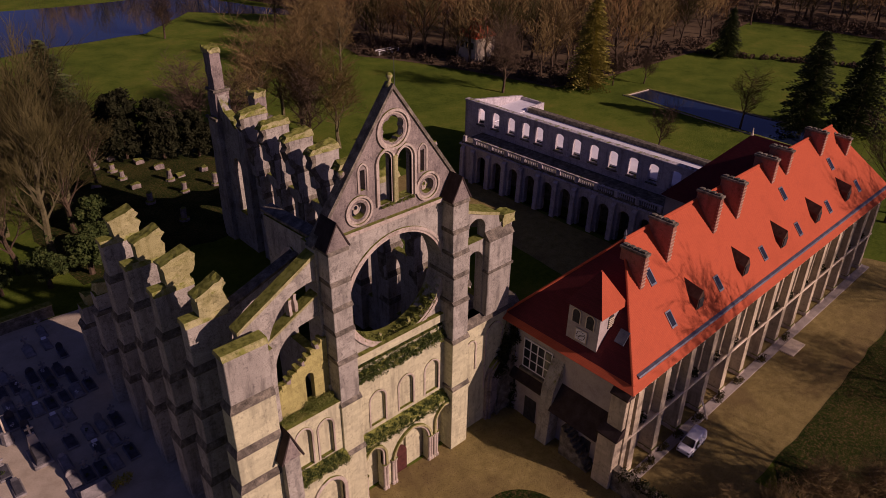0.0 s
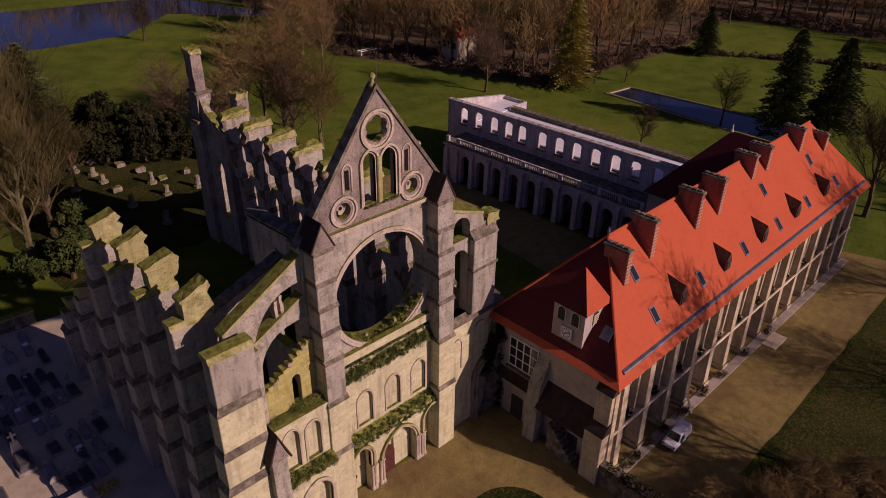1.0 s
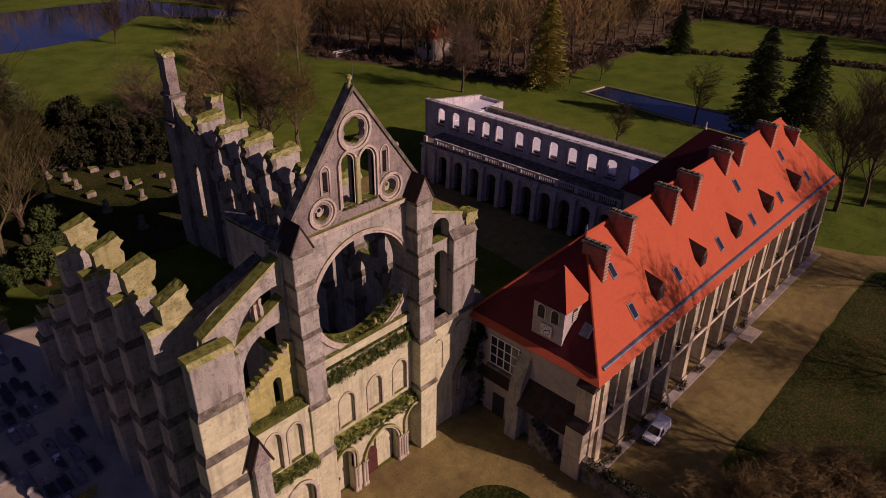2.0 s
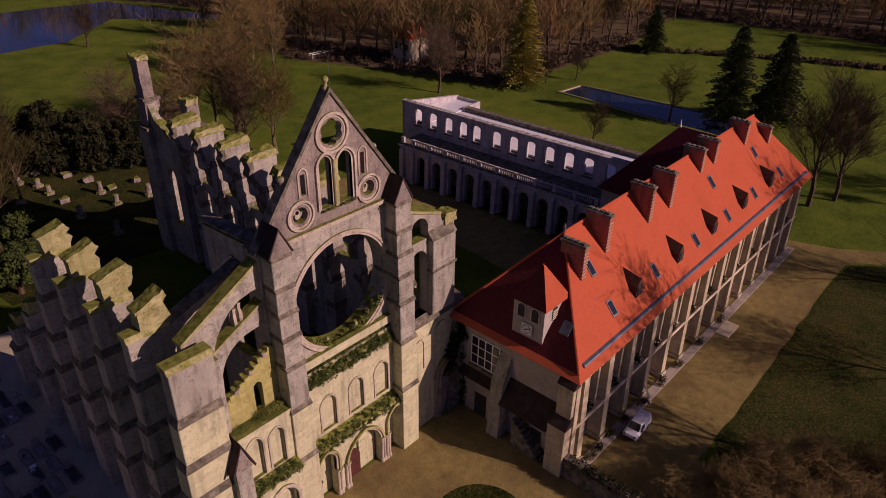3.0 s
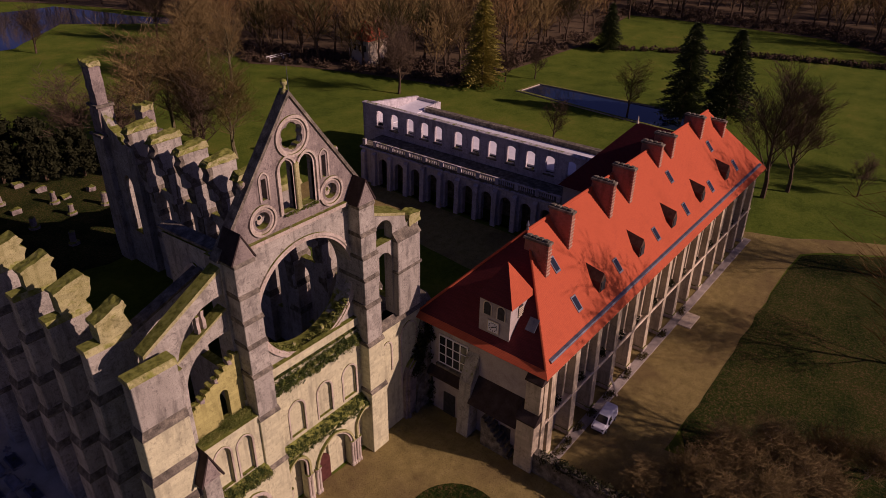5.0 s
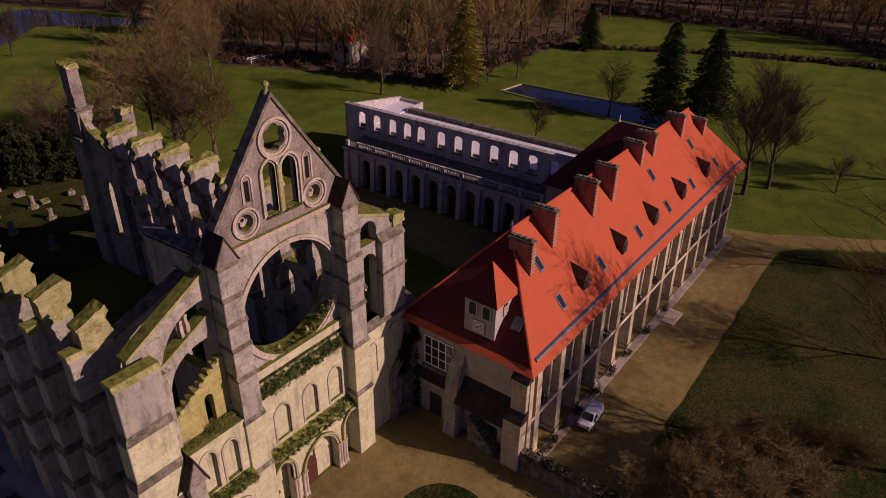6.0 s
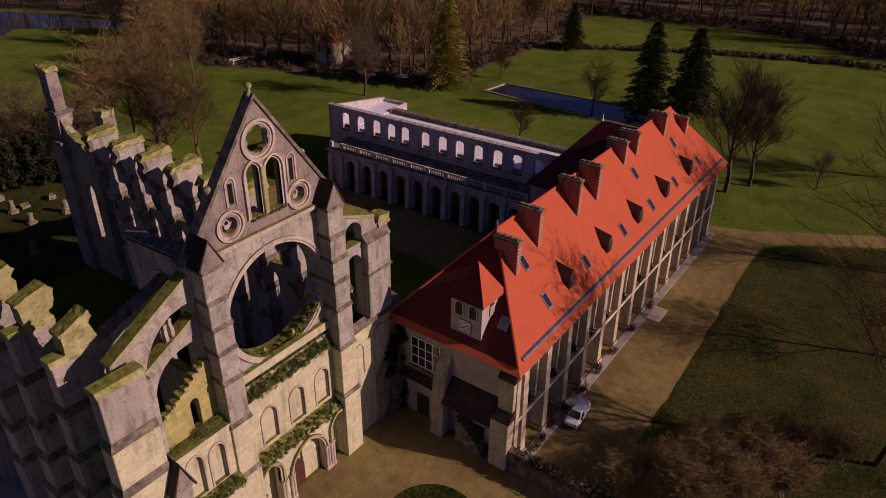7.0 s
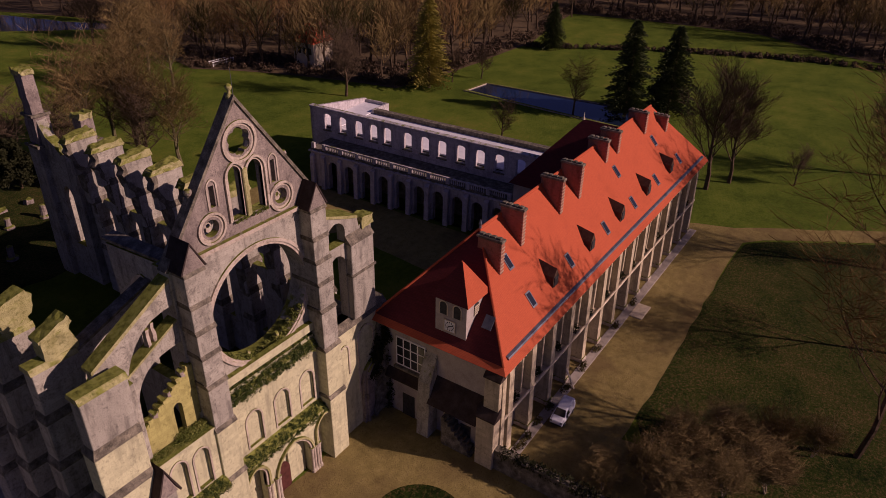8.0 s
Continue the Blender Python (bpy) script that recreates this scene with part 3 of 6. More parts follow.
# sloping turret between the pier and the aisle wall
part("low_buttress", hull([(16.0, 32.6, 0), (17.2, 32.6, 0), (16.0, 34, 0), (17.2, 34, 0), (16.0, 32.9, 10.6), (17.2, 32.9, 10.6), (16.0, 34, 10.6), (17.2, 34, 10.6)]), STONE, aisle_n)
part("low_gablet", S([(15.9, 10.5), (17.3, 10.5), (16.6, 12.7)], 32.8, 34.2), STONE_GABLE, aisle_n)
for sgn in (-1, 1):
    part("low_gablet_roof", S([(16.6 + sgn * 0.82, 10.4), (16.6, 12.75), (16.6, 13.0), (16.6 + sgn * 0.95, 10.5)], 32.7, 34.3), DARKROOF, aisle_n)

# the double flying buttress between the corner pier and the west front
FY0, FY1 = 35.4, 36.2
part("flyer_lower_bar", S([(17.0, 12.4), (17.5, 12.4), (17.52, 15.2), (17.6, 16.9), (17.78, 17.45), (18.05, 17.97), (18.5, 18.5), (19.05, 18.88), (19.8, 19.15), (20.6, 19.26), (21.6, 19.35), (21.6, 21.15), (17.0, 18.75)], FY0, FY1), STONE, aisle_n, "arched lower bar of the flying buttress")
part("flyer_lower_coping", S([(17.0, 18.74), (21.6, 21.14), (21.6, 21.32), (17.0, 18.92)], FY0 - 0.06, FY1 + 0.06), STONE_MOSSY, aisle_n)
part("flyer_upper_bar", S([(15.24, 18.6), (16.9, 18.6), (17.3, 19.02), (17.45, 19.5), (17.7, 20.05), (18.2, 20.85), (18.8, 21.5), (19.6, 22.0), (20.6, 22.24), (21.6, 22.3), (21.6, 24.3), (15.24, 20.65)], FY0, FY1), STONE, aisle_n, "raking upper bar of the flying buttress")
part("flyer_upper_coping", S([(15.1, 20.56), (21.6, 24.28), (21.6, 24.55), (15.1, 20.83)], FY0 - 0.12, FY1 + 0.12), STONE_MOSSY, aisle_n, "mossy raking coping")
part("flyer_seat", B(14.6, 17.2, 34.7, 36.3, 10.0, 18.9, 0.05), STONE, aisle_n)
for ux, uz in ((19.15, 20.05), (19.55, 20.3)):
    part("flyer_tracery", roughen(B(ux, ux + 0.22, FY0 + 0.15, FY1 - 0.15, uz, uz + 1.35, 0), 0.12, 3, 2), STONE_MOULD, aisle_n, "broken shaft of tracery")

# ---------------------------------------------------------------- buttress piers of the nave
def nave_pier(x_in, x_out, y, top, label, broken=1.0, seed=0, low=0.0, back=(0, 0, 0, 0, 0), t=0.55, lower=None):
    """Tall pier standing clear of the nave, stepped on its outer face, with a broken springer at its inner end."""
    rng = random.Random(seed)
    s = 1 if x_out > x_in else -1
    lower = lower or STONE
    ob = thing("buttress_pier", label, "buttress", (x_in, y, 0), "piers of the ruined nave")
    stages = ((low, 6.0, 0.7), (6.0, 9.3, 0.5), (9.3, 12.4, 0.32), (12.4, 16.2, 0.16), (16.2, top - 0.4, 0.0))
    for n, (z0, z1, grow) in enumerate(stages):
        a_, b_, h_ = x_in + s * back[n], x_out + s * grow, t + 0.1 * (4 - n)
        part("pier_stage", B(min(a_, b_), max(a_, b_), y - h_, y + h_, z0, z1, 0.04), lower if n < 4 else STONE, ob)
        if n < 4:
            inner, b2, h2 = x_in + s * max(back[n], back[n + 1]), x_out + s * stages[n + 1][2], h_ - 0.1
            part("set_off", hull([(xx, y + sy * hh, zz) for sy in (-1, 1) for xx, hh, zz in ((a_, h_ + 0.04, z1 - 0.1), (b_ + s * 0.04, h_ + 0.04, z1 - 0.1), (a_, h_ + 0.04, z1 + 0.04), (b_ + s * 0.04, h_ + 0.04, z1 + 0.04), (inner, h2 + 0.01, z1 + 0.6), (b2 + s * 0.01, h2 + 0.01, z1 + 0.6))]), STONE_DARK, ob)
    part("pier_cap", hull([(xx, yy, zz) for yy, zz in ((y - t - 0.12, top - 0.42), (y + t + 0.12, top - 0.42), (y - t + 0.05, top), (y + t - 0.05, top)) for xx in (x_in, x_out + s * 0.1)]), STONE_MOSSY, ob, "mossy coping")
    if broken:
        d1, d2, d3 = (rng.uniform(-0.2, 0.2) for _ in range(3))
        out = [(x_in + s * u, top + v) for u, v in ((1.95, -0.2), (2.0, 1.55 + d1), (0.0, 2.1 + d2), (-0.3 + d3, 1.7 + d2), (-0.1 - d1, 1.3 + d3), (-0.25 + d2, 0.8 + d3), (0.0 + d1, 0.35 + 0.5 * d2), (-0.1 - d3, -0.3), (0.6, -0.3))]
        part("broken_springer", roughen(S(out, y - 0.52, y + 0.52), 0.14, 3, 1.6), STONE_MOSSY, ob, "broken mossy springer of a lost flying arch")
        out = [(x_in + s * u, top + v) for u, v in ((2.12, 1.5 + d1), (2.12, 1.68 + d1), (0.95, 2.0 + (d1 + d2) / 2), (0.0, 2.3 + d2), (-0.12, 2.05 + d2), (0.9, 1.78 + (d1 + d2) / 2))]
        part("springer_coping", roughen(S(out, y - 0.62, y + 0.62), 0.1, 2, 1.8), STONE_MOSSY, ob, "mossy coping slab")
    return ob


STEP = 5.2
pier0 = nave_pier(16.4, 13.3, 34.3, 20.8, "tall corner pier of the ruined north aisle with mossy cap", 0, 1, lower=STONE_PALE)
for i in range(1, 5):
    nave_pier(16.3, 13.3, 34.3 + STEP * i, 20.6 - 0.15 * i, "free-standing stepped stone pier with mossy top in shade", 1.0, i)
for y, top in ((34.3 + STEP * 5, 12.4), (34.3 + STEP * 6.1, 8.2)):
    low_pier = thing("buttress_pier", "broken-off lower stages of a stone pier in shade", "buttress", (16.3, y, 0), "piers of the ruined nave")
    for n, (z0, z1, grow) in enumerate(((0, 6.0, 0.95), (6.0, 10.5, 0.65), (10.5, 14.6, 0.4))):
        if z0 < top:
            part("pier_stage", B(13.3 - grow, 16.3, y - 0.75 + 0.05 * n, y + 0.75 - 0.05 * n, z0, min(z1, top), 0.04), STONE, low_pier)
            if z1 < top:
                part("set_off", hull([(xx, yy, zz) for yy in (y - 0.83, y + 0.83) for xx, zz in ((16.3, z1 - 0.15), (13.18 - grow, z1 - 0.15), (16.3, z1 + 0.3), (13.5 - grow, z1 + 0.3))]), STONE_DARK, low_pier)
    part("broken_top", roughen(B(13.2, 16.2, y - 0.6, y + 0.6, top - 0.3, top + 1.0, 0), 0.35, 5, 1.0), STONE_MOSSY, low_pier, "ragged mossy top")
for i in range(1, 9):
    sp = nave_pier(36.1, 39.6, 34.3 + 5.0 * i, 20.5, "stepped stone pier of the ruined south aisle", 0, 20 + i, 0.0, (1.6, 1.7, 1.5, 1.1, 0.15), 0.42)
    yy = 34.3 + 5.0 * i
    bm = S([(37.6, 9.0 + (i % 3)), (37.9, 9.0), (37.9, 16.6), (37.0, 17.3), (36.5, 18.6), (36.5, 20.2), (35.95, 20.0), (36.15, 19.3), (35.85, 18.9 - 0.3 * (i % 2)), (36.2, 18.1), (36.35, 17.3), (36.9, 16.6), (37.05, 14.4), (37.4, 13.2)], yy - 0.5, yy + 0.5)
    part("broken_edge", roughen(bm, 0.22, 2, 0.9), STONE_DARK, sp, "ragged inner edge where an arch broke off")
    bm = hull([(35.8, yy - 0.66, 20.1), (39.7, yy - 0.66, 20.2), (35.8, yy + 0.8, 20.0), (39.7, yy + 0.8, 20.1), (36.2, yy - 0.5, 20.6), (39.5, yy - 0.5, 20.85), (36.4, yy + 0.6, 20.75), (39.2, yy + 0.6, 21.05)])
    bmesh.ops.triangulate(bm, faces=bm.faces)
    part("mossy_top", roughen(bm, 0.17, 5, 1.9), STONE_MOSSY, sp, "mossy broken masonry top")

# flying arch of the second bay and remains of the nave wall
nave_n = thing("nave_wall_remnant", "tall fragment of the north nave wall with an arch", "church wall", (22.3, 40, 0))
part("wall_fragment", S([(36.9, 0), (43.6, 0), (43.9, 12), (43.4, 20), (43.7, 23.8), (36.9, 24.2)], 22.2, 23.0, "x", [arch(38.2, 41.6, 13.5, 22.3, 0.5), arch(38.2, 42.2, 0.5, 11, 0.4)]), STONE, nave_n)
part("wall_arch_moulding", S(arch_band(38.2, 41.6, 13.5, 22.3, 0.3, 0.5), 22.08, 22.3, "x"), STONE_MOULD, nave_n)
part("wall_cap", hull([(xx, yy, zz) for xx, dz in ((22.1, -0.1), (23.1, 0.05)) for yy, zz in ((36.8, 24.55), (43.9, 24.15), (36.8, 24.75), (43.9, 24.35))for zz in (zz + dz,)]), STONE_DARK, nave_n, "flat weathered coping")
part("flyer_bar", S([(16.2, 17.4), (16.75, 18.2), (17.0, 18.9), (17.55, 19.5), (18.4, 19.9), (19.4, 20.1), (21, 20.3), (22.3, 20.4), (22.3, 22.3), (16.2, 20.0)], 39.05, 39.85), STONE, nave_n, "arched flying buttress in shade")
# dark stone here stands for the shadow of the front flyer
part("flyer_coping", S([(16.25, 20.0), (22.3, 22.28), (22.3, 22.5), (16.25, 20.22)], 38.95, 39.95), STONE_DARK, nave_n, "raking coping with shade put into its colour")

# south aisle end, attached to the west front
aisle_s = thing("south_aisle_front", "roofless south aisle end wall with open arches", "church aisle", (38, 34.5, 0))
outl = [(34.4, 12.6), (40.25, 12.6), (40.25, 20.9), (39.7, 21.5), (38.7, 21.0), (38.5, 21.9), (36.5, 22.6), (34.4, 23.4)]
part("aisle_wall_upper", S(outl, 34.5, 35.4, "y", [arch(34.9, 36.9, 12.75, 19.3, 0.1), arch(34.9, 37.0, 20.2, 22.3, 0.05)]), STONE, aisle_s, "grey wall with two arched openings")
part("aisle_coping", S([(34.4, 23.35), (36.5, 22.55), (38.5, 21.85), (38.5, 22.1), (36.5, 22.8), (34.4, 23.6)], 34.4, 36.4), STONE_MOSSY, aisle_s)
part("aisle_pier", B(37.0, 39.85, 33.9, 34.6, 12.6, 20.1, 0.05), STONE, aisle_s)
part("aisle_pier_weathering", hull([(xx, yy, zz) for xx in (36.95, 39.95) for yy, zz in ((33.85, 20.0), (34.55, 20.0), (34.55, 20.8))]), STONE_DARK, aisle_s)
part("pier_string", B(36.9, 40.05, 33.8, 34.7, 16.9, 17.2, 0.08), STONE_DARK, aisle_s)
part("aisle_pier_broken_top", roughen(B(39.0, 40.5, 34.4, 35.6, 20.6, 21.6, 0), 0.25, 3, 1.2), STONE_MOSSY, aisle_s)
part("aisle_base", B(34.4, 41.3, 34.3, 36.3, 0, 12.4, 0.05), STONE_PALE, aisle_s)
part("aisle_sill", hull([(xx, yy, zz) for xx in (34.4, 41.5) for yy, zz in ((33.9, 12.1), (36.4, 12.1), (34.5, 12.75), (36.4, 12.75))]), STONE_DARK, aisle_s)
part("blind_arch_moulding", S(arch_band(35.2, 36.2, 7.0, 10.3, 0.14, 0.15), 34.2, 34.36), STONE_MOULD, aisle_s)
part("blind_arch_moulding", S(arch_band(37.6, 39.6, 4.0, 11.0, 0.16, 0.2), 34.2, 34.36), STONE_MOULD, aisle_s)
bm = hull([(39.2, 33.9, 0), (41.6, 33.4, 0), (41.6, 35, 0), (39.2, 35, 0), (40.2, 33.9, 9.5), (41.6, 33.6, 11.5), (41.6, 35, 11.5), (40.0, 35, 10)])
bmesh.ops.triangulate(bm, faces=bm.faces)
part("vault_recess", S(arch(38.3, 40.9, 0.0, 6.4, 0.15), 34.1, 34.28), STONE_GABLE, aisle_s, "dark back of a broken vault bay")
for w in (0.0, 0.3):
    part("vault_rib", S(arch_band(38.3 - w, 40.9 + w, 0.0, 6.4 + w, 0.26, 0.15), 33.75 + w * 0.6, 34.3), STONE_GABLE, aisle_s)
part("broken_masonry", roughen(bm, 0.45, 5, 0.9), STONE_DARK, aisle_s, "ragged broken masonry where a wall was torn away")
bm = S(rect(35.6, 77, 0, 12.5), 38.6, 39.3, "x", [arch(37.6 + 5.0 * i, 39.0 + 5.0 * i, 4.5, 11.5, 0.4) for i in range(8)])
part("aisle_wall_long", bm, STONE, aisle_s, "side wall with pointed windows")

# tall stubs of the south transept
def ruined_shaft(label, stages, seed):
    """Broken tower of shrinking, shifted masonry stages with a string course between them."""
    x0, x1, y0, y1 = stages[0][:4]
    ob = thing("transept_fragment", label, "ruined wall", (x0, y0, 0))
    z = 0.0
    for n, (a0, a1, b0, b1, top) in enumerate(stages):
        part("shaft_stage", roughen(B(a0, a1, b0, b1, z, top, 0), 0.14, 6, 1.3 + 0.07 * seed), STONE_GABLE if n else STONE, ob)
        if n < len(stages) - 1:
            part("string", roughen(B(a0 - 0.18, a1 + 0.18, b0 - 0.18, b1 + 0.18, top - 0.3, top, 0), 0.08, 2, 2), STONE_DARK, ob)
        z = top - 0.1
    a0, a1, b0, b1, top = stages[-1]
    part("broken_cap", roughen(B(a0 - 0.15, a1 + 0.05, b0 - 0.1, b1 + 0.1, top - 0.2, top + 0.45, 0), 0.3, 4, 1.8), STONE_MOSSY, ob, "ragged mossy top")
    return ob


ruined_shaft("slender broken tower of the ruined transept", [(36.9, 39.3, 82.2, 84.6, 17.6), (37.3, 39.2, 82.4, 84.5, 21.2), (37.4, 38.75, 82.5, 84.2, 26.0)], 1)
ruined_shaft("broken stump of transept wall", [(39.9, 42.1, 77.4, 79.6, 18.2), (40.2, 41.8, 77.7, 79.3, 21.0)], 4)
tw = thing("transept_wall", "ruined transept wall descending in broken steps", "ruined wall", (38, 80, 0))
bm = S([(76.8, 0), (83, 0), (83, 22), (82.2, 20), (81.4, 18.7), (80.2, 18.2), (79, 17), (78.2, 17.3), (76.8, 15)], 37.6, 38.8, "x", [arch(78.5, 80.5, 5, 13, 0.4)])
part("wall", bm, STONE, tw)
# wall added out of sight behind the piers to cast shade on the choir grass
part("south_arm_wall", S([(38.6, 0), (53, 0), (53, 5.5), (51, 6.4), (50, 7.8), (47, 7.6), (45.5, 8.6), (42, 8.2), (40.5, 9.2), (38.6, 9.0)], 84.2, 85.2, "y", [arch(41.5, 43.3, 1.0, 6.0, 0.4), arch(46.2, 48.0, 1.0, 5.8, 0.4)]), STONE, tw)

# ---------------------------------------------------------------- west range with the red roof
range_w = thing("west_range", "long abbey range with steep red tile roof and buttressed front", "abbey building", (69, 27.5, 0))
X0, X1, Y0, Y1 = 41.0, 96.6, 22.2, 34.0
EZ, RZ2, RY = 11.4, 19.35, 27.6
EY0, EY1, EX0, EX1 = 20.75, 34.45, 40.2, 97.3
RX0, RX1 = 47.0, 90.4
roof_west = [(EX0, EY0, EZ), (EX1, EY0, EZ), (RX1, RY, RZ2), (RX0, RY, RZ2)]


def plate(points, thick):
    """A roof plane with thickness."""
    bm = bmesh.new()
    up = [Vector(p) for p in points]
    n = (up[1] - up[0]).cross(up[2] - up[0]).normalized()
    if n.z < 0:
        n = -n
    a_ = [bm.verts.new(p) for p in up]
    b_ = [bm.verts.new(p - n * thick) for p in up]
    bm.faces.new(a_)
    bm.faces.new(b_[::-1])
    for i in range(len(up)):
        j = (i + 1) % len(up)
        bm.faces.new([a_[i], a_[j], b_[j], b_[i]])
    return bm


part("roof_slope", plate(roof_west, 0.2), TILE, range_w, "sunlit orange-red clay tile slope")
part("roof_slope", plate([(EX0, EY1, EZ), (EX1, EY1, EZ), (RX1, RY, RZ2), (RX0, RY, RZ2)], 0.2), TILE, range_w)
part("roof_hip", plate([(EX0, EY0, EZ), (EX0, EY1, EZ), (RX0, RY, RZ2)], 0.2), SHADE_TILE, range_w, "hip end of darker plum clay tiles, shade put into the colour")
part("roof_hip", plate([(EX1, EY0, EZ), (EX1, EY1, EZ), (RX1, RY, RZ2)], 0.2), TILE, range_w)
part("ridge_tiles", tube(bmesh.new(), (RX0, RY, RZ2), (RX1, RY, RZ2), 0.16, 0.16, 8), TILE, range_w)
for p in ((EX0, EY0, EZ), (EX0, EY1, EZ)):
    part("hip_tiles", tube(bmesh.new(), p, (RX0, RY, RZ2), 0.13, 0.13, 8), TILE, range_w)
part("eave_skirt", plate([(EX0, EY0, EZ), (EX0, EY1, EZ), (39.65, EY1, EZ - 0.42), (39.65, 20.25, EZ - 0.42)], 0.12), TILE, range_w, "flared tile skirt at the eaves")
part("eave_skirt", plate([(EX0, EY0, EZ), (EX1, EY0, EZ), (EX1, 20.25, EZ - 0.42), (39.65, 20.25, EZ - 0.42)], 0.12), TILE, range_w, "flared tile skirt at the eaves")
part("roof_finial", lathe(bmesh.new(), (RX0, RY, RZ2), [(0.15, 0), (0.1, 0.3), (0.16, 0.45), (0.04, 0.9)], 8), ZINC, range_w)
part("eave_soffit", B(EX0 + 0.15, EX1 - 0.15, EY0 + 0.15, EY1 - 0.15, EZ - 0.45, EZ - 0.22, 0), WOOD_DARK, range_w)
SL = (RZ2 - EZ) / (RY - EY0)
gy = EY0 + 0.08
part("gutter", hull([(x, y, EZ + SL * (y - EY0) + dz) for x in (EX0 + 0.9, EX1 - 0.9) for y, dz in ((gy, 0.02), (gy + 0.28, 0.02), (gy - 0.06, 0.24), (gy + 0.02, 0.26))]), ZINC, range_w, "long grey zinc gutter on the roof")
rafter = None
for k in range(62):
    xr = 40.6 + 0.91 * k
    if rafter is None:
        rafter = part("rafter_end", B(xr - 0.09, xr + 0.09, 20.3, 20.95, EZ - 0.62, EZ - 0.46, 0.02), PLASTER_WARM, range_w)
    else:
        more = new("rafter_end", rafter.data)
        more.parent = range_w
        more.location = (0.91 * k, 0, 0)
# walls
part("core_wall", B(X0, X1, Y0, Y1, 0, 11.0, 0), PLASTER, range_w)
part("string_course", B(40.9, 96.8, 20.82, 21.02, 4.75, 4.95, 0.04), PLASTER_WARM, range_w, "thin stone rail along the front")
part("gallery_floor", B(41.0, 96.6, 20.95, 22.3, 4.45, 4.75, 0.02), PLASTER_WARM, range_w)
npier = 14
for i in range(npier):
    x = 42.3 + (95.9 - 42.3) * i / (npier - 1)
    part("front_pier", hull([(xx, yy, zz) for xx in (x - 0.42, x + 0.42) for yy, zz in ((20.75, 0), (22.3, 0), (20.98, 11.0), (22.3, 11.0))]), BUFF, range_w)
    part("pier_foot", B(x - 0.55, x + 0.55, 20.6, 22.3, 0, 0.5, 0.05), STONE_MOULD, range_w)
    if i < npier - 1:
        w = (95.9 - 42.3) / (npier - 1)
        wx = x + w / 2
        for z0, z1 in ((0.4, 3.7), (5.6, 9.6)):
            win = part("front_window", B(wx - 0.75, wx + 0.75, 22.1, 22.3, z0, z1, 0.02), WHITE_PAINT, range_w)
            part("pane", B(wx - 0.62, wx - 0.04, 22.05, 22.12, z0 + 0.12, z1 - 0.12, 0), GLASS, win)
            part("pane", B(wx + 0.04, wx + 0.62, 22.05, 22.12, z0 + 0.12, z1 - 0.12, 0), GLASS, win)
        part("mid_pier", B(wx - 1.25, wx - 0.95, 21.5, 22.3, 4.75, 11.0, 0.04), BUFF, range_w)
        part("mid_pier", B(wx + 0.95, wx + 1.25, 21.5, 22.3, 4.75, 11.0, 0.04), BUFF, range_w)
# chimneys
for x, yn, zb in ((45.9, 24.8, 19.5), (50.6, 25.3, 20.5), (58.7, 25.3, 20.55), (63.2, 25.3, 20.6), (72.0, 26.1, 20.4), (75.5, 26.1, 20.45), (84.3, 26.0, 20.4), (90.0, 25.0, 18.6)):
    ch = part("chimney", B(x, x + 0.55, yn, yn + 2.35, 14.5, zb - 0.35, 0.03), BRICK, range_w, "broad brick chimney stack")
    part("chimney_front", B(x - 0.02, x + 0.57, yn - 0.06, yn + 0.2, 14.5, zb - 0.35, 0.02), BRICK, ch)
    quoin = B(x - 0.05, x + 0.6, yn - 0.11, yn + 0.1, 0, 0.13, 0.02)
    low_z, first = EZ + SL * (yn - EY0), None
    for k in range(int((zb - 0.5 - low_z) / 0.34)):
        zq = low_z + 0.1 + 0.34 * k
        if first is None:
            first = part("quoin", quoin, QUOIN, ch)
            first.location.z += zq
        else:
            more = new("quoin", first.data)
            more.parent = ch
            more.location = (0, 0, zq)
    part("chimney_cap", B(x - 0.1, x + 0.65, yn - 0.15, yn + 2.47, zb - 0.36, zb - 0.1, 0.04), STONE_DARK, ch)
    for k in range(4):
        part("chimney_pot", B(x + 0.08, x + 0.47, yn + 0.12 + 0.57 * k, yn + 0.5 + 0.57 * k, zb - 0.12, zb + 0.06, 0.03), STONE_DARK, ch)
# small dormers and skylights of the west slope
def roof_z(y):
    return EZ + SL * (y - EY0)


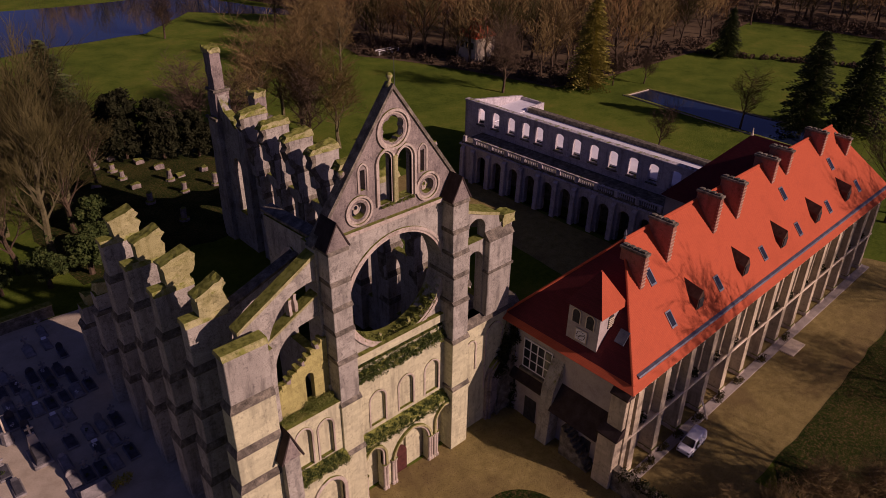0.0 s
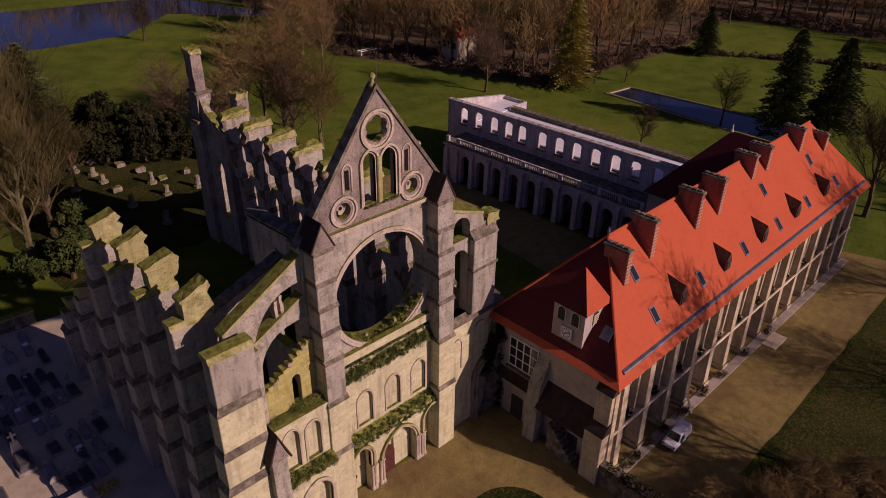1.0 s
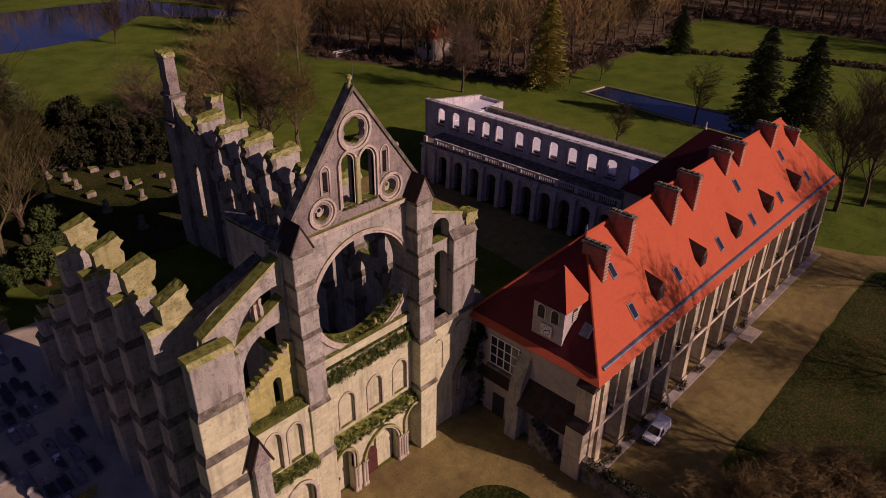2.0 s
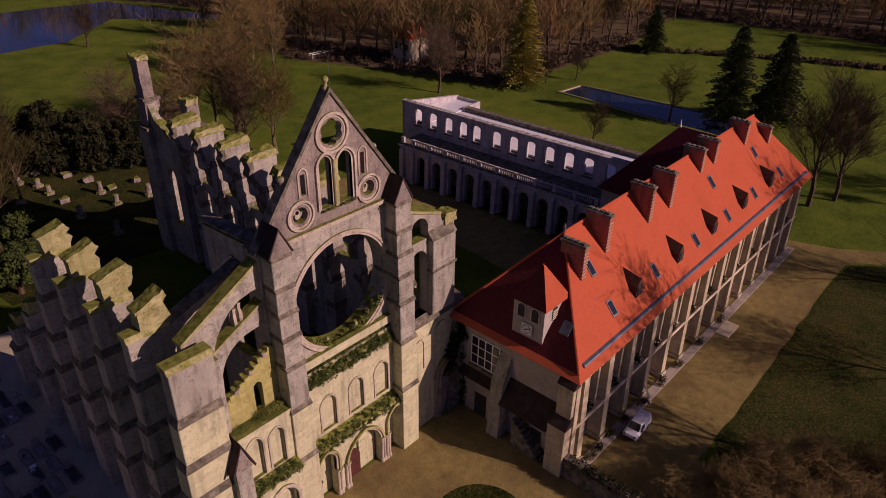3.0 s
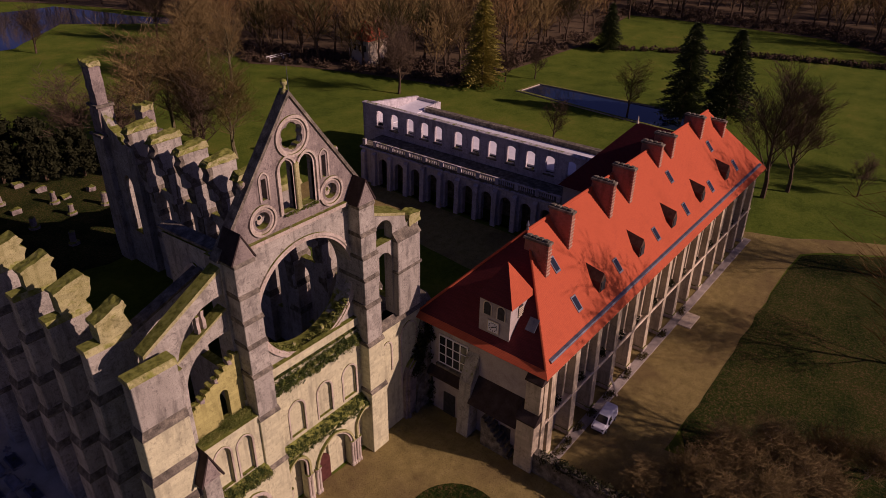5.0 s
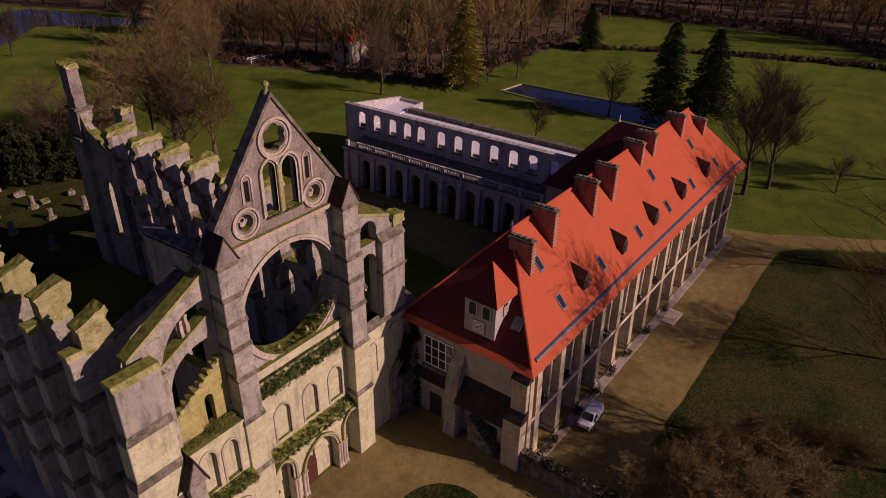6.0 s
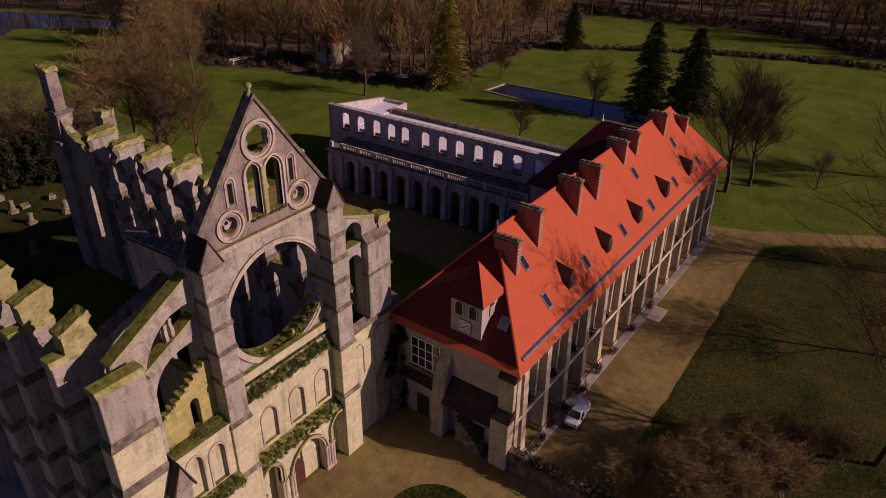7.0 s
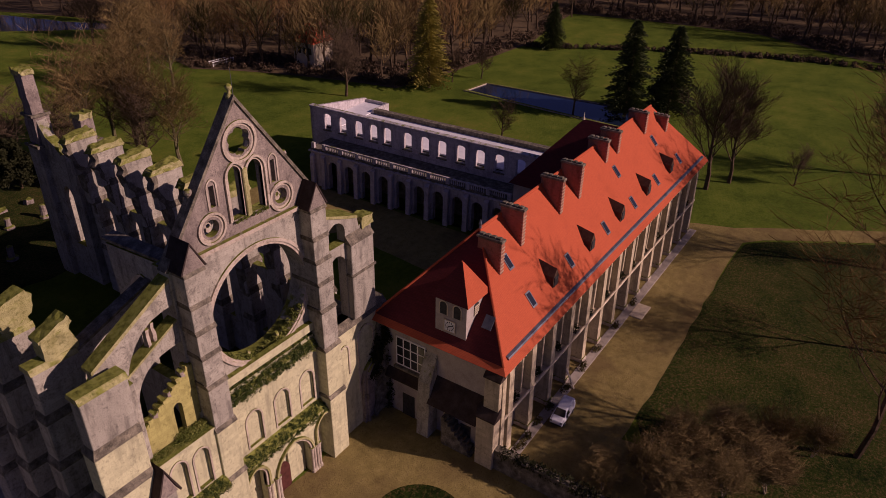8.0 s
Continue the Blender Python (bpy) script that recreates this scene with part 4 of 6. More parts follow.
for x in (51.9, 60.4, 68.6, 77.0, 85.3):
    d = part("dormer", hull([(x - 0.55, 22.0, roof_z(22.0)), (x + 0.55, 22.0, roof_z(22.0)), (x - 0.55, 22.0, 13.9), (x + 0.55, 22.0, 13.9), (x, 22.0, 14.75), (x, 24.0, roof_z(24.0) + 0.02), (x - 0.55, 23.1, roof_z(23.1)), (x + 0.55, 23.1, roof_z(23.1))]), WOOD_DARK, range_w, "small louvred roof dormer")
    part("dormer_shutter", B(x - 0.4, x + 0.4, 21.92, 22.02, 12.95, 13.95, 0.02), IRON, d)
for x, y in ((47.8, 25.0), (47.8, 22.4), (56.0, 22.5), (64.8, 22.4), (72.8, 22.35), (80.7, 22.4), (89.3, 22.4), (73.2, 25.0), (85.7, 25.0)):
    f_ = part("skylight", plate([(x - 0.4, y - 0.5, roof_z(y - 0.5) + 0.1), (x + 0.4, y - 0.5, roof_z(y - 0.5) + 0.1), (x + 0.4, y + 0.5, roof_z(y + 0.5) + 0.1), (x - 0.4, y + 0.5, roof_z(y + 0.5) + 0.1)], 0.12), ZINC, range_w, "small roof window")
    part("pane", plate([(x - 0.3, y - 0.4, roof_z(y - 0.4) + 0.13), (x + 0.3, y - 0.4, roof_z(y - 0.4) + 0.13), (x + 0.3, y + 0.4, roof_z(y + 0.4) + 0.13), (x - 0.3, y + 0.4, roof_z(y + 0.4) + 0.13)], 0.02), GLASS, f_)
# east wing behind
part("wing_wall", B(74.0, 86.2, 33.9, 38.7, 0, 11.0, 0), PLASTER, range_w)
part("wing_roof", hull([(73.4, 29, 11.2), (86.8, 29, 11.2), (80.1, 27.7, 19.25), (73.4, 39.2, 11.2), (86.8, 39.2, 11.2), (80.1, 32.6, 19.25)]), SHADE_TILE, range_w, "tile roof in darker plum, shade put into the colour")
part("wing_finial", lathe(bmesh.new(), (80.1, 32.6, 19.2), [(0.2, 0), (0.12, 0.3), (0.05, 0.9)], 8), PLASTER_WARM, range_w)

# the north end wall of the range: window, door, buttress, lean-to and clock dormer
end_win = part("end_window", S(rect(29.2, 32.55, 5.95, 9.2), 40.9, 41.05, "x", [rect(29.3 + 0.82 * i, 29.3 + 0.82 * i + 0.7, 6.08 + 1.03 * j, 6.08 + 1.03 * j + 0.93) for i in range(4) for j in range(3)]), WHITE_PAINT, range_w, "large white-barred window")
part("pane", B(40.93, 41.0, 29.05, 32.45, 5.95, 8.95, 0), GLASS, end_win)
part("window_sill", B(40.6, 41.05, 28.9, 32.7, 5.6, 5.9, 0.04), STONE_DARK, end_win)
part("end_ledge", hull([(xx, yy, zz) for yy in (29.2, 33.6) for xx, zz in ((40.4, 4.3), (41.05, 4.3), (40.45, 4.5), (41.05, 5.3))]), DARKROOF, range_w)
part("end_door", B(40.92, 41.06, 30.5, 31.9, 0, 2.6, 0.02), IRON, range_w, "dark doorway")
part("end_buttress", hull([(xx, yy, zz) for yy in (27.9, 29.2) for xx, zz in ((39.5, 0), (41.1, 0), (39.8, 5.9), (41.1, 9.2), (39.8, 6.2))]), STONE, range_w)
# lean-to roof coloured dark for the shade beside the end wall
part("lean_to_roof", plate([(39.45, 22.8, 4.3), (39.45, 28.0, 4.3), (41.02, 28.0, 6.7), (41.02, 22.8, 6.7)], 0.16), DARKROOF, range_w, "lean-to roof over the stair, wall shade put into its dark colour")
part("low_window", B(40.93, 41.04, 24.1, 25.2, 0.9, 2.3, 0.02), IRON, range_w)
for k in range(9):
    part("stair_step", B(39.7, 40.95, 23.3 + 0.36 * k, 23.66 + 0.36 * k, 0, 0.25 + 0.38 * k, 0.01), STONE_DARK, range_w)
for x0, y1, z0, z1 in ((39.55, 22.75, 0.0, 5.6), (40.15, 22.45, 5.6, 9.7)):
    part("corner_buttress_stage", B(x0, 41.1, 20.95, y1, z0, z1, 0.04), BUFF, range_w)
    part("buttress_weathering", hull([(xx, yy, zz) for yy in (20.85, y1 + 0.1) for xx, zz in ((x0 - 0.12, z1 - 0.05), (41.05, z1 - 0.05), (x0 - 0.12, z1 + 0.08), (x0 + 0.75, z1 + 0.95), (41.05, z1 + 0.95))]), DARKROOF, range_w, "dark sloping weathering slab")
part("corner_pier", hull([(xx, yy, zz) for xx in (40.6, 41.2) for yy, zz in ((20.75, 0), (22.4, 0), (20.9, 10.9), (22.4, 10.9))]), BUFF, range_w)
part("corner_infill", B(40.95, 41.15, 21.9, 22.6, 0, 10.9, 0), PLASTER, range_w)
ct = part("clock_dormer", S([(24.85, 11.2), (28.0, 11.2), (28.0, 15.6), (24.85, 15.6)], 40.75, 43.9, "x", []), PLASTER, range_w, "square clock turret on the roof hip")
tc = [(40.45, 24.55, 15.5), (44.1, 24.55, 15.5), (44.1, 28.3, 15.5), (40.45, 28.3, 15.5)]
# the two turret slopes turned from the sun take the darkened tile
for k, mat in enumerate((TILE, TILE, SHADE_TILE, SHADE_TILE)):
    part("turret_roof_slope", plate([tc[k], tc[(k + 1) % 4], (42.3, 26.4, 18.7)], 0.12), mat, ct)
part("turret_ceiling", B(40.6, 43.95, 24.7, 28.15, 15.4, 15.5, 0), WOOD_DARK, ct)
for yc in (25.75, 27.15):
    part("belfry_opening", S(arch(yc - 0.36, yc + 0.36, 13.9, 15.2, 0.0), 40.7, 40.78, "x"), IRON, ct)
    part("belfry_hood", S(arch_band(yc - 0.36, yc + 0.36, 13.9, 15.2, 0.09, 0.0), 40.66, 40.77, "x"), PLASTER_WARM, ct)
part("belfry_opening", S(arch(41.9, 42.6, 13.9, 15.2, 0.0), 24.8, 24.88), IRON, ct)
for k in range(5):
    part("louvre", B(41.9, 42.6, 24.74, 24.83, 14.0 + 0.2 * k, 14.08 + 0.2 * k, 0), PLASTER_WARM, ct)
face = part("clock_face", B(40.66, 40.76, 25.92, 27.03, 12.36, 13.44, 0.02), WHITE_PAINT, ct, "square white clock face")
part("clock_frame", S(rect(25.88, 27.07, 12.31, 13.49), 40.63, 40.7, "x", [rect(25.95, 27.0, 12.38, 13.42)]), PLASTER_WARM, face)
for k in range(12):
    aa = k * math.pi / 6
    yy, zz = 26.475 + 0.4 * math.sin(aa), 12.9 + 0.4 * math.cos(aa)
    part("hour_mark", B(40.63, 40.67, yy - 0.035, yy + 0.035, zz - 0.05, zz + 0.05, 0), IRON, face)
part("hour_hand", S([(26.44, 12.87), (26.51, 12.95), (26.72, 12.74), (26.69, 12.69)], 40.62, 40.64, "x"), IRON, face)
part("minute_hand", S([(26.44, 12.87), (26.51, 12.93), (26.13, 13.08), (26.11, 13.03)], 40.62, 40.64, "x"), IRON, face)
part("skylight", plate([(41.6, 23.0, 13.35), (41.6, 23.9, 13.35), (42.4, 23.9, 14.25), (42.4, 23.0, 14.25)], 0.1), ZINC, range_w)

# boundary wall running out from the corner of the range
tagged(part("courtyard_wall", roughen(B(39.85, 40.6, 8.0, 21.0, 0, 2.3, 0), 0.12, 5, 0.8), STONE_DARK), "low dark ivy-grown stone wall by the drive", "wall", kind="structure")

# ---------------------------------------------------------------- south range: roofless palace with arcade and terrace
ruin = thing("roofless_range", "roofless pale stone range with arcade, terrace and empty windows", "ruined building", (76, 77, 0))
ruin.rotation_euler = (0, 0, radians(2.4))
AX, UX = 76.0, 81.0
ARC_Y = [72.7 - 3.33 * i for i in range(11)]
arcs = [arch(y - 0.9, y + 0.9, 0.0, 4.85, 0.0) for y in ARC_Y]
part("arcade_wall", S(rect(38.0, 77.2, 0, 6.3), AX, AX + 0.8, "x", arcs), RUIN_STONE, ruin, "shaded arcade wall")
part("arcade_return", B(AX, UX + 6, 76.4, 77.2, 0, 6.3, 0.03), RUIN_STONE, ruin)
# back wall drawn in a darker stone than the arcade front
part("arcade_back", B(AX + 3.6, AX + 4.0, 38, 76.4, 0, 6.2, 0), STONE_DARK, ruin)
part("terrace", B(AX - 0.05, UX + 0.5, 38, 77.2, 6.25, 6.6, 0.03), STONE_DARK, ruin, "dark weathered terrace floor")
for y in [yy + 1.66 for yy in ARC_Y] + [76.6]:
    part("arcade_pilaster", hull([(xx, yy, zz) for yy in (y - 0.38, y + 0.38) for xx, zz in ((AX - 0.75, 0), (AX, 0), (AX - 0.55, 5.4), (AX, 5.9))]), RUIN_STONE, ruin)
    part("parapet_pier", B(AX - 0.1, AX + 0.35, y - 0.3, y + 0.3, 6.5, 7.5, 0.03), RUIN_STONE, ruin)
part("terrace_cornice", B(AX - 0.35, AX + 0.2, 38, 77.4, 5.95, 6.25, 0.05), RUIN_STONE, ruin)
for i in range(10):
    y1 = 74.05 - 3.33 * i
    part("balustrade_rail", B(AX, AX + 0.3, y1 - 2.75, y1, 7.3, 7.5, 0.03), RUIN_STONE, ruin)
    for k in range(7):
        part("baluster", lathe(bmesh.new(), (AX + 0.15, y1 - 0.25 - 0.33 * k, 6.6), [(0.07, 0), (0.11, 0.2), (0.06, 0.45), (0.08, 0.75)], 6), RUIN_STONE, ruin)
wins = [segment(y - 0.76, y + 0.76, 7.9, 10.65) for y in (77.6, 74.4, 71.1, 68.1, 65.4, 61.5, 58.3, 55.2, 51.9, 48.6, 45.4, 42.0)]
part("upper_wall", S(rect(38.5, 81.2, 3.0, 11.5), UX, UX + 0.7, "x", wins), RUIN_STONE, ruin, "upper wall with a row of empty arched windows")
part("upper_cornice", B(UX - 0.15, UX + 0.85, 38.5, 81.3, 11.35, 11.6, 0.05), RUIN_STONE, ruin)
part("upper_string", B(UX - 0.1, UX, 38.5, 81.2, 7.3, 7.5, 0.03), RUIN_STONE, ruin)
part("end_wall", hull([(xx, yy, zz) for yy in (80.6, 81.2) for xx, zz in ((UX, 0), (UX, 11.4), (UX + 1.2, 11.2), (UX + 4, 9.3), (UX + 14.6, 9.1), (UX + 14.6, 0))]), RUIN_STONE, ruin)
# rear wall in the same darker stone
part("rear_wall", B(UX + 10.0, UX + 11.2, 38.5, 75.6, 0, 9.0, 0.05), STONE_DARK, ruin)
part("flat_roof", B(UX + 0.7, UX + 10.0, 40, 75.9, 8.05, 8.3, 0), ROOF_WHITE, ruin, "pale sheet roof inside the walls")
part("flat_roof", B(UX + 0.7, UX + 14.2, 76.0, 80.6, 8.3, 8.5, 0), ROOF_WHITE, ruin, "pale sheet roof inside the walls")
part("return_wall", B(UX + 10.0, UX + 14.6, 75.6, 76.0, 0, 9.0, 0.03), RUIN_STONE, ruin)
part("return_end", B(UX + 14.2, UX + 14.6, 76.0, 81.2, 0, 9.0, 0.03), RUIN_STONE, ruin)
part("south_end_wall", B(UX + 0.7, UX + 10, 38.5, 39.3, 0, 9.3, 0.05), RUIN_STONE, ruin)
for i, w in enumerate(wins):
    part("window_sill", B(UX - 0.2, UX + 0.1, w[0][0] - 0.15, w[1][0] + 0.15, 7.7, 7.9, 0.02), STONE_DARK, ruin)


# ---------------------------------------------------------------- trees
def limbs(rng, start, way, length, radius, level, out, spread, lift, tips=5):
    """Grow a limb as a bent chain of tapered pieces and branch from it."""
    pieces = 4 if level > 1 else 2
    p, d, r = Vector(start), Vector(way).normalized(), radius
    for i in range(pieces):
        d = (d + Vector((rng.uniform(-1, 1), rng.uniform(-1, 1), rng.uniform(-0.5, 1) + lift * 0.4)) * 0.16).normalized()
        q = p + d * (length / pieces)
        r2 = r * (0.8 if level > 1 else 0.6)
        out.append((p.copy(), q.copy(), r, r2, level))
        if level > 0 and (i > 0 or level < 3):
            for _ in range(2 if level > 1 else tips):
                side = Vector((rng.uniform(-1, 1), rng.uniform(-1, 1), rng.uniform(-0.25, 0.7) * lift))
                nd = (d * (1 - spread) + side.normalized() * spread).normalized()
                limbs(rng, q, nd, length * rng.uniform(0.5, 0.78), r2 * 0.62, level - 1, out, spread, lift, tips)
        p, r = q, r2


def pipes(segments, thin=0.0):
    """Three- to six-sided tubes for a list of limb pieces."""
    verts, faces = [], []
    for p, q, r0, r1, level in segments:
        if level == 0:
            w = (q - p).orthogonal().normalized() * max(r0, thin) * 1.5
            base = len(verts)
            verts += [p - w, p + w, q + w * 0.5, q - w * 0.5]
            faces.append((base, base + 1, base + 2, base + 3))
            continue
        n = 6 if level >= 4 else 4 if level == 3 else 3
        d = (q - p).normalized()
        u = d.orthogonal().normalized()
        w = d.cross(u)
        base = len(verts)
        for c, r in ((p, max(r0, thin)), (q, max(r1, thin))):
            for i in range(n):
                a_ = 2 * math.pi * i / n
                verts.append(c + (u * math.cos(a_) + w * math.sin(a_)) * r)
        for i in range(n):
            j = (i + 1) % n
            faces.append((base + i, base + j, base + n + j, base + n + i))
    return verts, faces


def bare_tree(seed, height, label, spread=0.55, lift=0.8, bark=BARK, twigs=BARK, depth=4, thin=0.018, ivy=0, stems=1, name="bare_tree", tips=3, girth=1.0):
    """A leafless tree: trunk and main limbs as one part, the twigs of its crown as another."""
    rng = random.Random(seed)
    ob = thing(name, label, "tree", (0, 0, 0))
    segs = []
    level, count, reach = (3, 9, 0.3) if depth >= 4 else (2, 6, 0.36)
    for s in range(stems):
        lean = Vector((rng.uniform(-1, 1), rng.uniform(-1, 1), 0)) * (0.08 if stems == 1 else 0.35)
        tall = height * (0.5 if stems == 1 else 0.25)
        r = girth * height * 0.017 / (1 if stems == 1 else 2)
        p = Vector((0, 0, -0.1))
        chain = [p]
        for k in range(4):
            chain.append(Vector((0, 0, 0)) + lean * tall * (k + 1) / 4 + Vector((rng.uniform(-1, 1) * 0.012 * height, rng.uniform(-1, 1) * 0.012 * height, tall * (k + 1) / 4)))
        for k in range(4):
            segs.append((chain[k], chain[k + 1], r * (1.25 - 0.2 * k), r * (1.05 - 0.2 * k), 5))
        for k in range(count):
            f = 0.32 + 0.68 * k / (count - 1)
            i, w = min(3, int(f * 4)), f * 4 - min(3, int(f * 4))
            at = chain[i].lerp(chain[i + 1], w)
            a_ = k * 2.4 + rng.random()
            up = 0.55 + 0.5 * f * lift
            limbs(rng, at, (math.cos(a_) * spread * 1.25, math.sin(a_) * spread * 1.25, up), height * reach * rng.uniform(0.75, 1.1) * (1.05 - 0.25 * f), r * 0.5, level, segs, spread, lift, tips)
        limbs(rng, chain[4], (lean.x, lean.y, 1), height * reach * 0.95, r * 0.5, level, segs, spread, lift, tips)
    big = [s for s in segs if s[4] >= 2]
    fine = [s for s in segs if s[4] < 2]
    mesh_from("trunk", *pipes(big, thin), bark, ob)
    mesh_from("crown", *pipes(fine, thin), twigs, ob)
    if ivy:
        v, f = leaf_cloud(rng, [(Vector((0, 0, z * 0.5)), 0.35 + 0.3 * rng.random()) for z in range(int(ivy * 2))], 60, 0.16)
        mesh_from("ivy", v, f, LEAF, ob, "ivy round the trunk")
    return ob


def leaf_cloud(rng, balls, per, size):
    """Many small leaf blades set in lumps."""
    verts, faces = [], []
    for c, rad in balls:
        for _ in range(per):
            d = Vector((rng.gauss(0, 1), rng.gauss(0, 1), rng.gauss(0, 1))).normalized()
            p = c + d * rad * (0.55 + 0.5 * rng.random())
            u = Vector((rng.uniform(-1, 1), rng.uniform(-1, 1), rng.uniform(-1, 1))).normalized()
            w = d.cross(u).normalized()
            s = size * rng.uniform(0.6, 1.4)
            b = len(verts)
            verts += [p - u * s, p + w * s * 0.5, p + u * s, p - w * s * 0.5 + d * s * 0.3]
            faces += [(b, b + 1, b + 2, b + 3)]
    return verts, faces


def conifer(seed, height, radius, label, mat, droop=0.25, dense=36, name="fir_tree"):
    """Trunk with whorls of drooping sprays that shorten towards the tip."""
    rng = random.Random(seed)
    ob = thing(name, label, "tree", (0, 0, 0))
    mesh_from("trunk", *pipes([(Vector((0, 0, -0.1)), Vector((0, 0, height * 0.95)), height * 0.02, 0.03, 5)]), BARK, ob)
    verts, faces = [], []
    for k in range(dense):
        t = k / dense
        z = height * (0.06 + 0.93 * t)
        reach = radius * (1 - t) ** 0.6 * (0.75 + 0.25 * min(1, t * 5)) * (1 + 0.12 * math.sin(k * 1.9)) + 0.15
        for b in range(15):
            a_ = rng.uniform(0, 2 * math.pi)
            L = reach * rng.uniform(0.6, 1.12)
            out = Vector((math.cos(a_), math.sin(a_), 0))
            side = Vector((-out.y, out.x, 0))
            for s in range(7):
                f = (s + 0.6) / 7
                c = Vector((0, 0, z)) + out * L * f + Vector((0, 0, -droop * L * f * f + rng.uniform(-0.15, 0.15)))
                for sd in (-1, 1):
                    w = (side * sd + out * 0.7 + Vector((0, 0, rng.uniform(-0.5, 0.15)))).normalized() * (0.32 * L * (1 - f * 0.6) * rng.uniform(0.6, 1.2) + 0.12)
                    i = len(verts)
                    verts += [c, c + w * 0.5 + out * 0.24 + Vector((0, 0, 0.08)), c + w, c + w * 0.5 - out * 0.24 - Vector((0, 0, 0.16))]
                    faces.append((i, i + 1, i + 2, i + 3))
    mesh_from("crown", verts, faces, mat, ob)
    return ob


def put(ob, x, y, turn=0.0, s=1.0):
    m = Matrix.Translation((x, y, 0)) @ Matrix.Rotation(turn, 4, "Z")
    c = copy_thing(ob, m)
    c.scale = (s, s, s)
    return c


def plant(first, places, rng):
    """The built tree goes to the first place, copies of it to the rest."""
    for n, (x, y, s) in enumerate(places):
        if n == 0:
            first.matrix_basis = Matrix.Translation((x, y, 0)) @ Matrix.Rotation(rng.uniform(0, 6.28), 4, "Z") @ Matrix.Scale(s, 4)
        else:
            put(first, x, y, rng.uniform(0, 6.28), s)


trng = random.Random(11)
# tall bare trees by the graveyard, ivy on their trunks
plant(bare_tree(1, 25, "tall bare tree with pale limbs and ivied trunk", 0.36, 1.0, LIMB_BARK, TWIG_GREEN, ivy=7, tips=4), [(16.5, 93, 1.05), (21.5, 101, 1.08),  (13.5, 104, 1.05), (5, 110, 1.1), (9, 97, 0.95)], trng)
plant(bare_tree(2, 20, "bare tree with greenish lichened twigs by the graveyard", 0.5, 0.9, BARK, TWIG_GREEN, ivy=3), [(21, 99, 1.0), (24, 109, 0.9), (12, 92, 0.9), (2, 98, 1.1), (15, 114, 1.1), (29, 113, 0.7), (20, 106, 1.0)], trng)
plant(bare_tree(3, 19, "bare reddish-brown tree beside the meadow", 0.5, 0.9, BARK, TWIG_RED), [(9, 123, 1.1), (17, 128, 1.0), (1, 120, 1.2), (23, 122, 0.85), (-5, 110, 1.1), (11, 112, 1.1)], trng)
# brown trees behind the choir
plant(bare_tree(4, 20, "broad bare brown tree behind the ruined choir", 0.6, 0.7, LIMB_BARK, TWIG_BROWN), [(66, 109, 1.08), (68, 101, 0.95), (60, 115, 1.1), (69, 122, 1.0), (70, 116, 1.1), (98, 143, 0.9), (92, 150, 1.0), (102, 158, 1.0)], trng)
plant(bare_tree(5, 17, "spreading bare tree with thin dark branches", 0.62, 0.7, BARK, BARK), [(49, 118, 1.0), (64, 104, 0.95), (136, 58, 0.75), (116, 105, 1.0), (112, 62, 0.55), (78.9, 202, 0.8), (140, 92, 0.5), (147, 88, 0.5), (54, 112, 0.9), (68, 113, 0.95)], trng)
plant(bare_tree(6, 21, "large bare tree with dense brown crown", 0.5, 0.95, BARK, BARK, tips=4, girth=0.9), [(113.0, 23.0, 1.02), (118.0, 20.5, 0.85), (123.5, 11.1, 0.34), (107, 189, 1.0), (121, 190, 0.9), (138, -2, 0.95), (112, 176, 0.9)], trng)
plant(bare_tree(7, 24, "old spreading bare tree at the edge of the lawn", 0.62, 0.6, BARK, TWIG_BROWN, thin=0.012, tips=4, girth=0.5), [(80, -7.0, 0.9), (104, -9, 0.85)], trng)
plant(bare_tree(14, 25, "tall bare tree with dense fine twigs beside the lawn", 0.6, 0.7, BARK, TWIG_RED, thin=0.018, tips=4, girth=0.5), [(60.5, -6.0, 1.2), (100.5, -4.5, 1.25)], trng)
# thicket at the corner of the drive
plant(bare_tree(8, 8, "dense leafless brown shrub beside the drive", 0.7, 0.6, PALE_BARK, TWIG_PALE, depth=4, stems=2, name="bare_shrub", thin=0.008, tips=4), [(46.5, 9.3, 0.95), (50, 6.8, 1.0), (44, 5.5, 1.0), (53.5, 3.8, 1.0), (48.5, 3, 1.0), (43.3, 11.8, 0.7), (56, 1, 1.0), (51, 0, 1.0), (58, -2.5, 0.9)], trng)
# firs and other evergreens
plant(conifer(9, 20.5, 5.6, "tall dark green fir tree in the park", NEEDLE, 0.25, 40), [(141, 48.3, 1.0)], trng)
plant(conifer(10, 19, 6.2, "dark broad conifer in the park", NEEDLE, 0.4, 36), [(148.4, 41.5, 1.0), (186, 88, 0.7)], trng)
plant(conifer(12, 21, 5.6, "golden-green larch at the edge of the wood", NEEDLE_GOLD, 0.3, 34, "larch_tree"), [(133, 94, 1.02)], trng)
plant(conifer(13, 21.5, 7.0, "flat-branched dark cedar behind the bare trees", NEEDLE, 0.05, 40, "cedar_tree"), [(28.5, 125, 1.0)], trng)


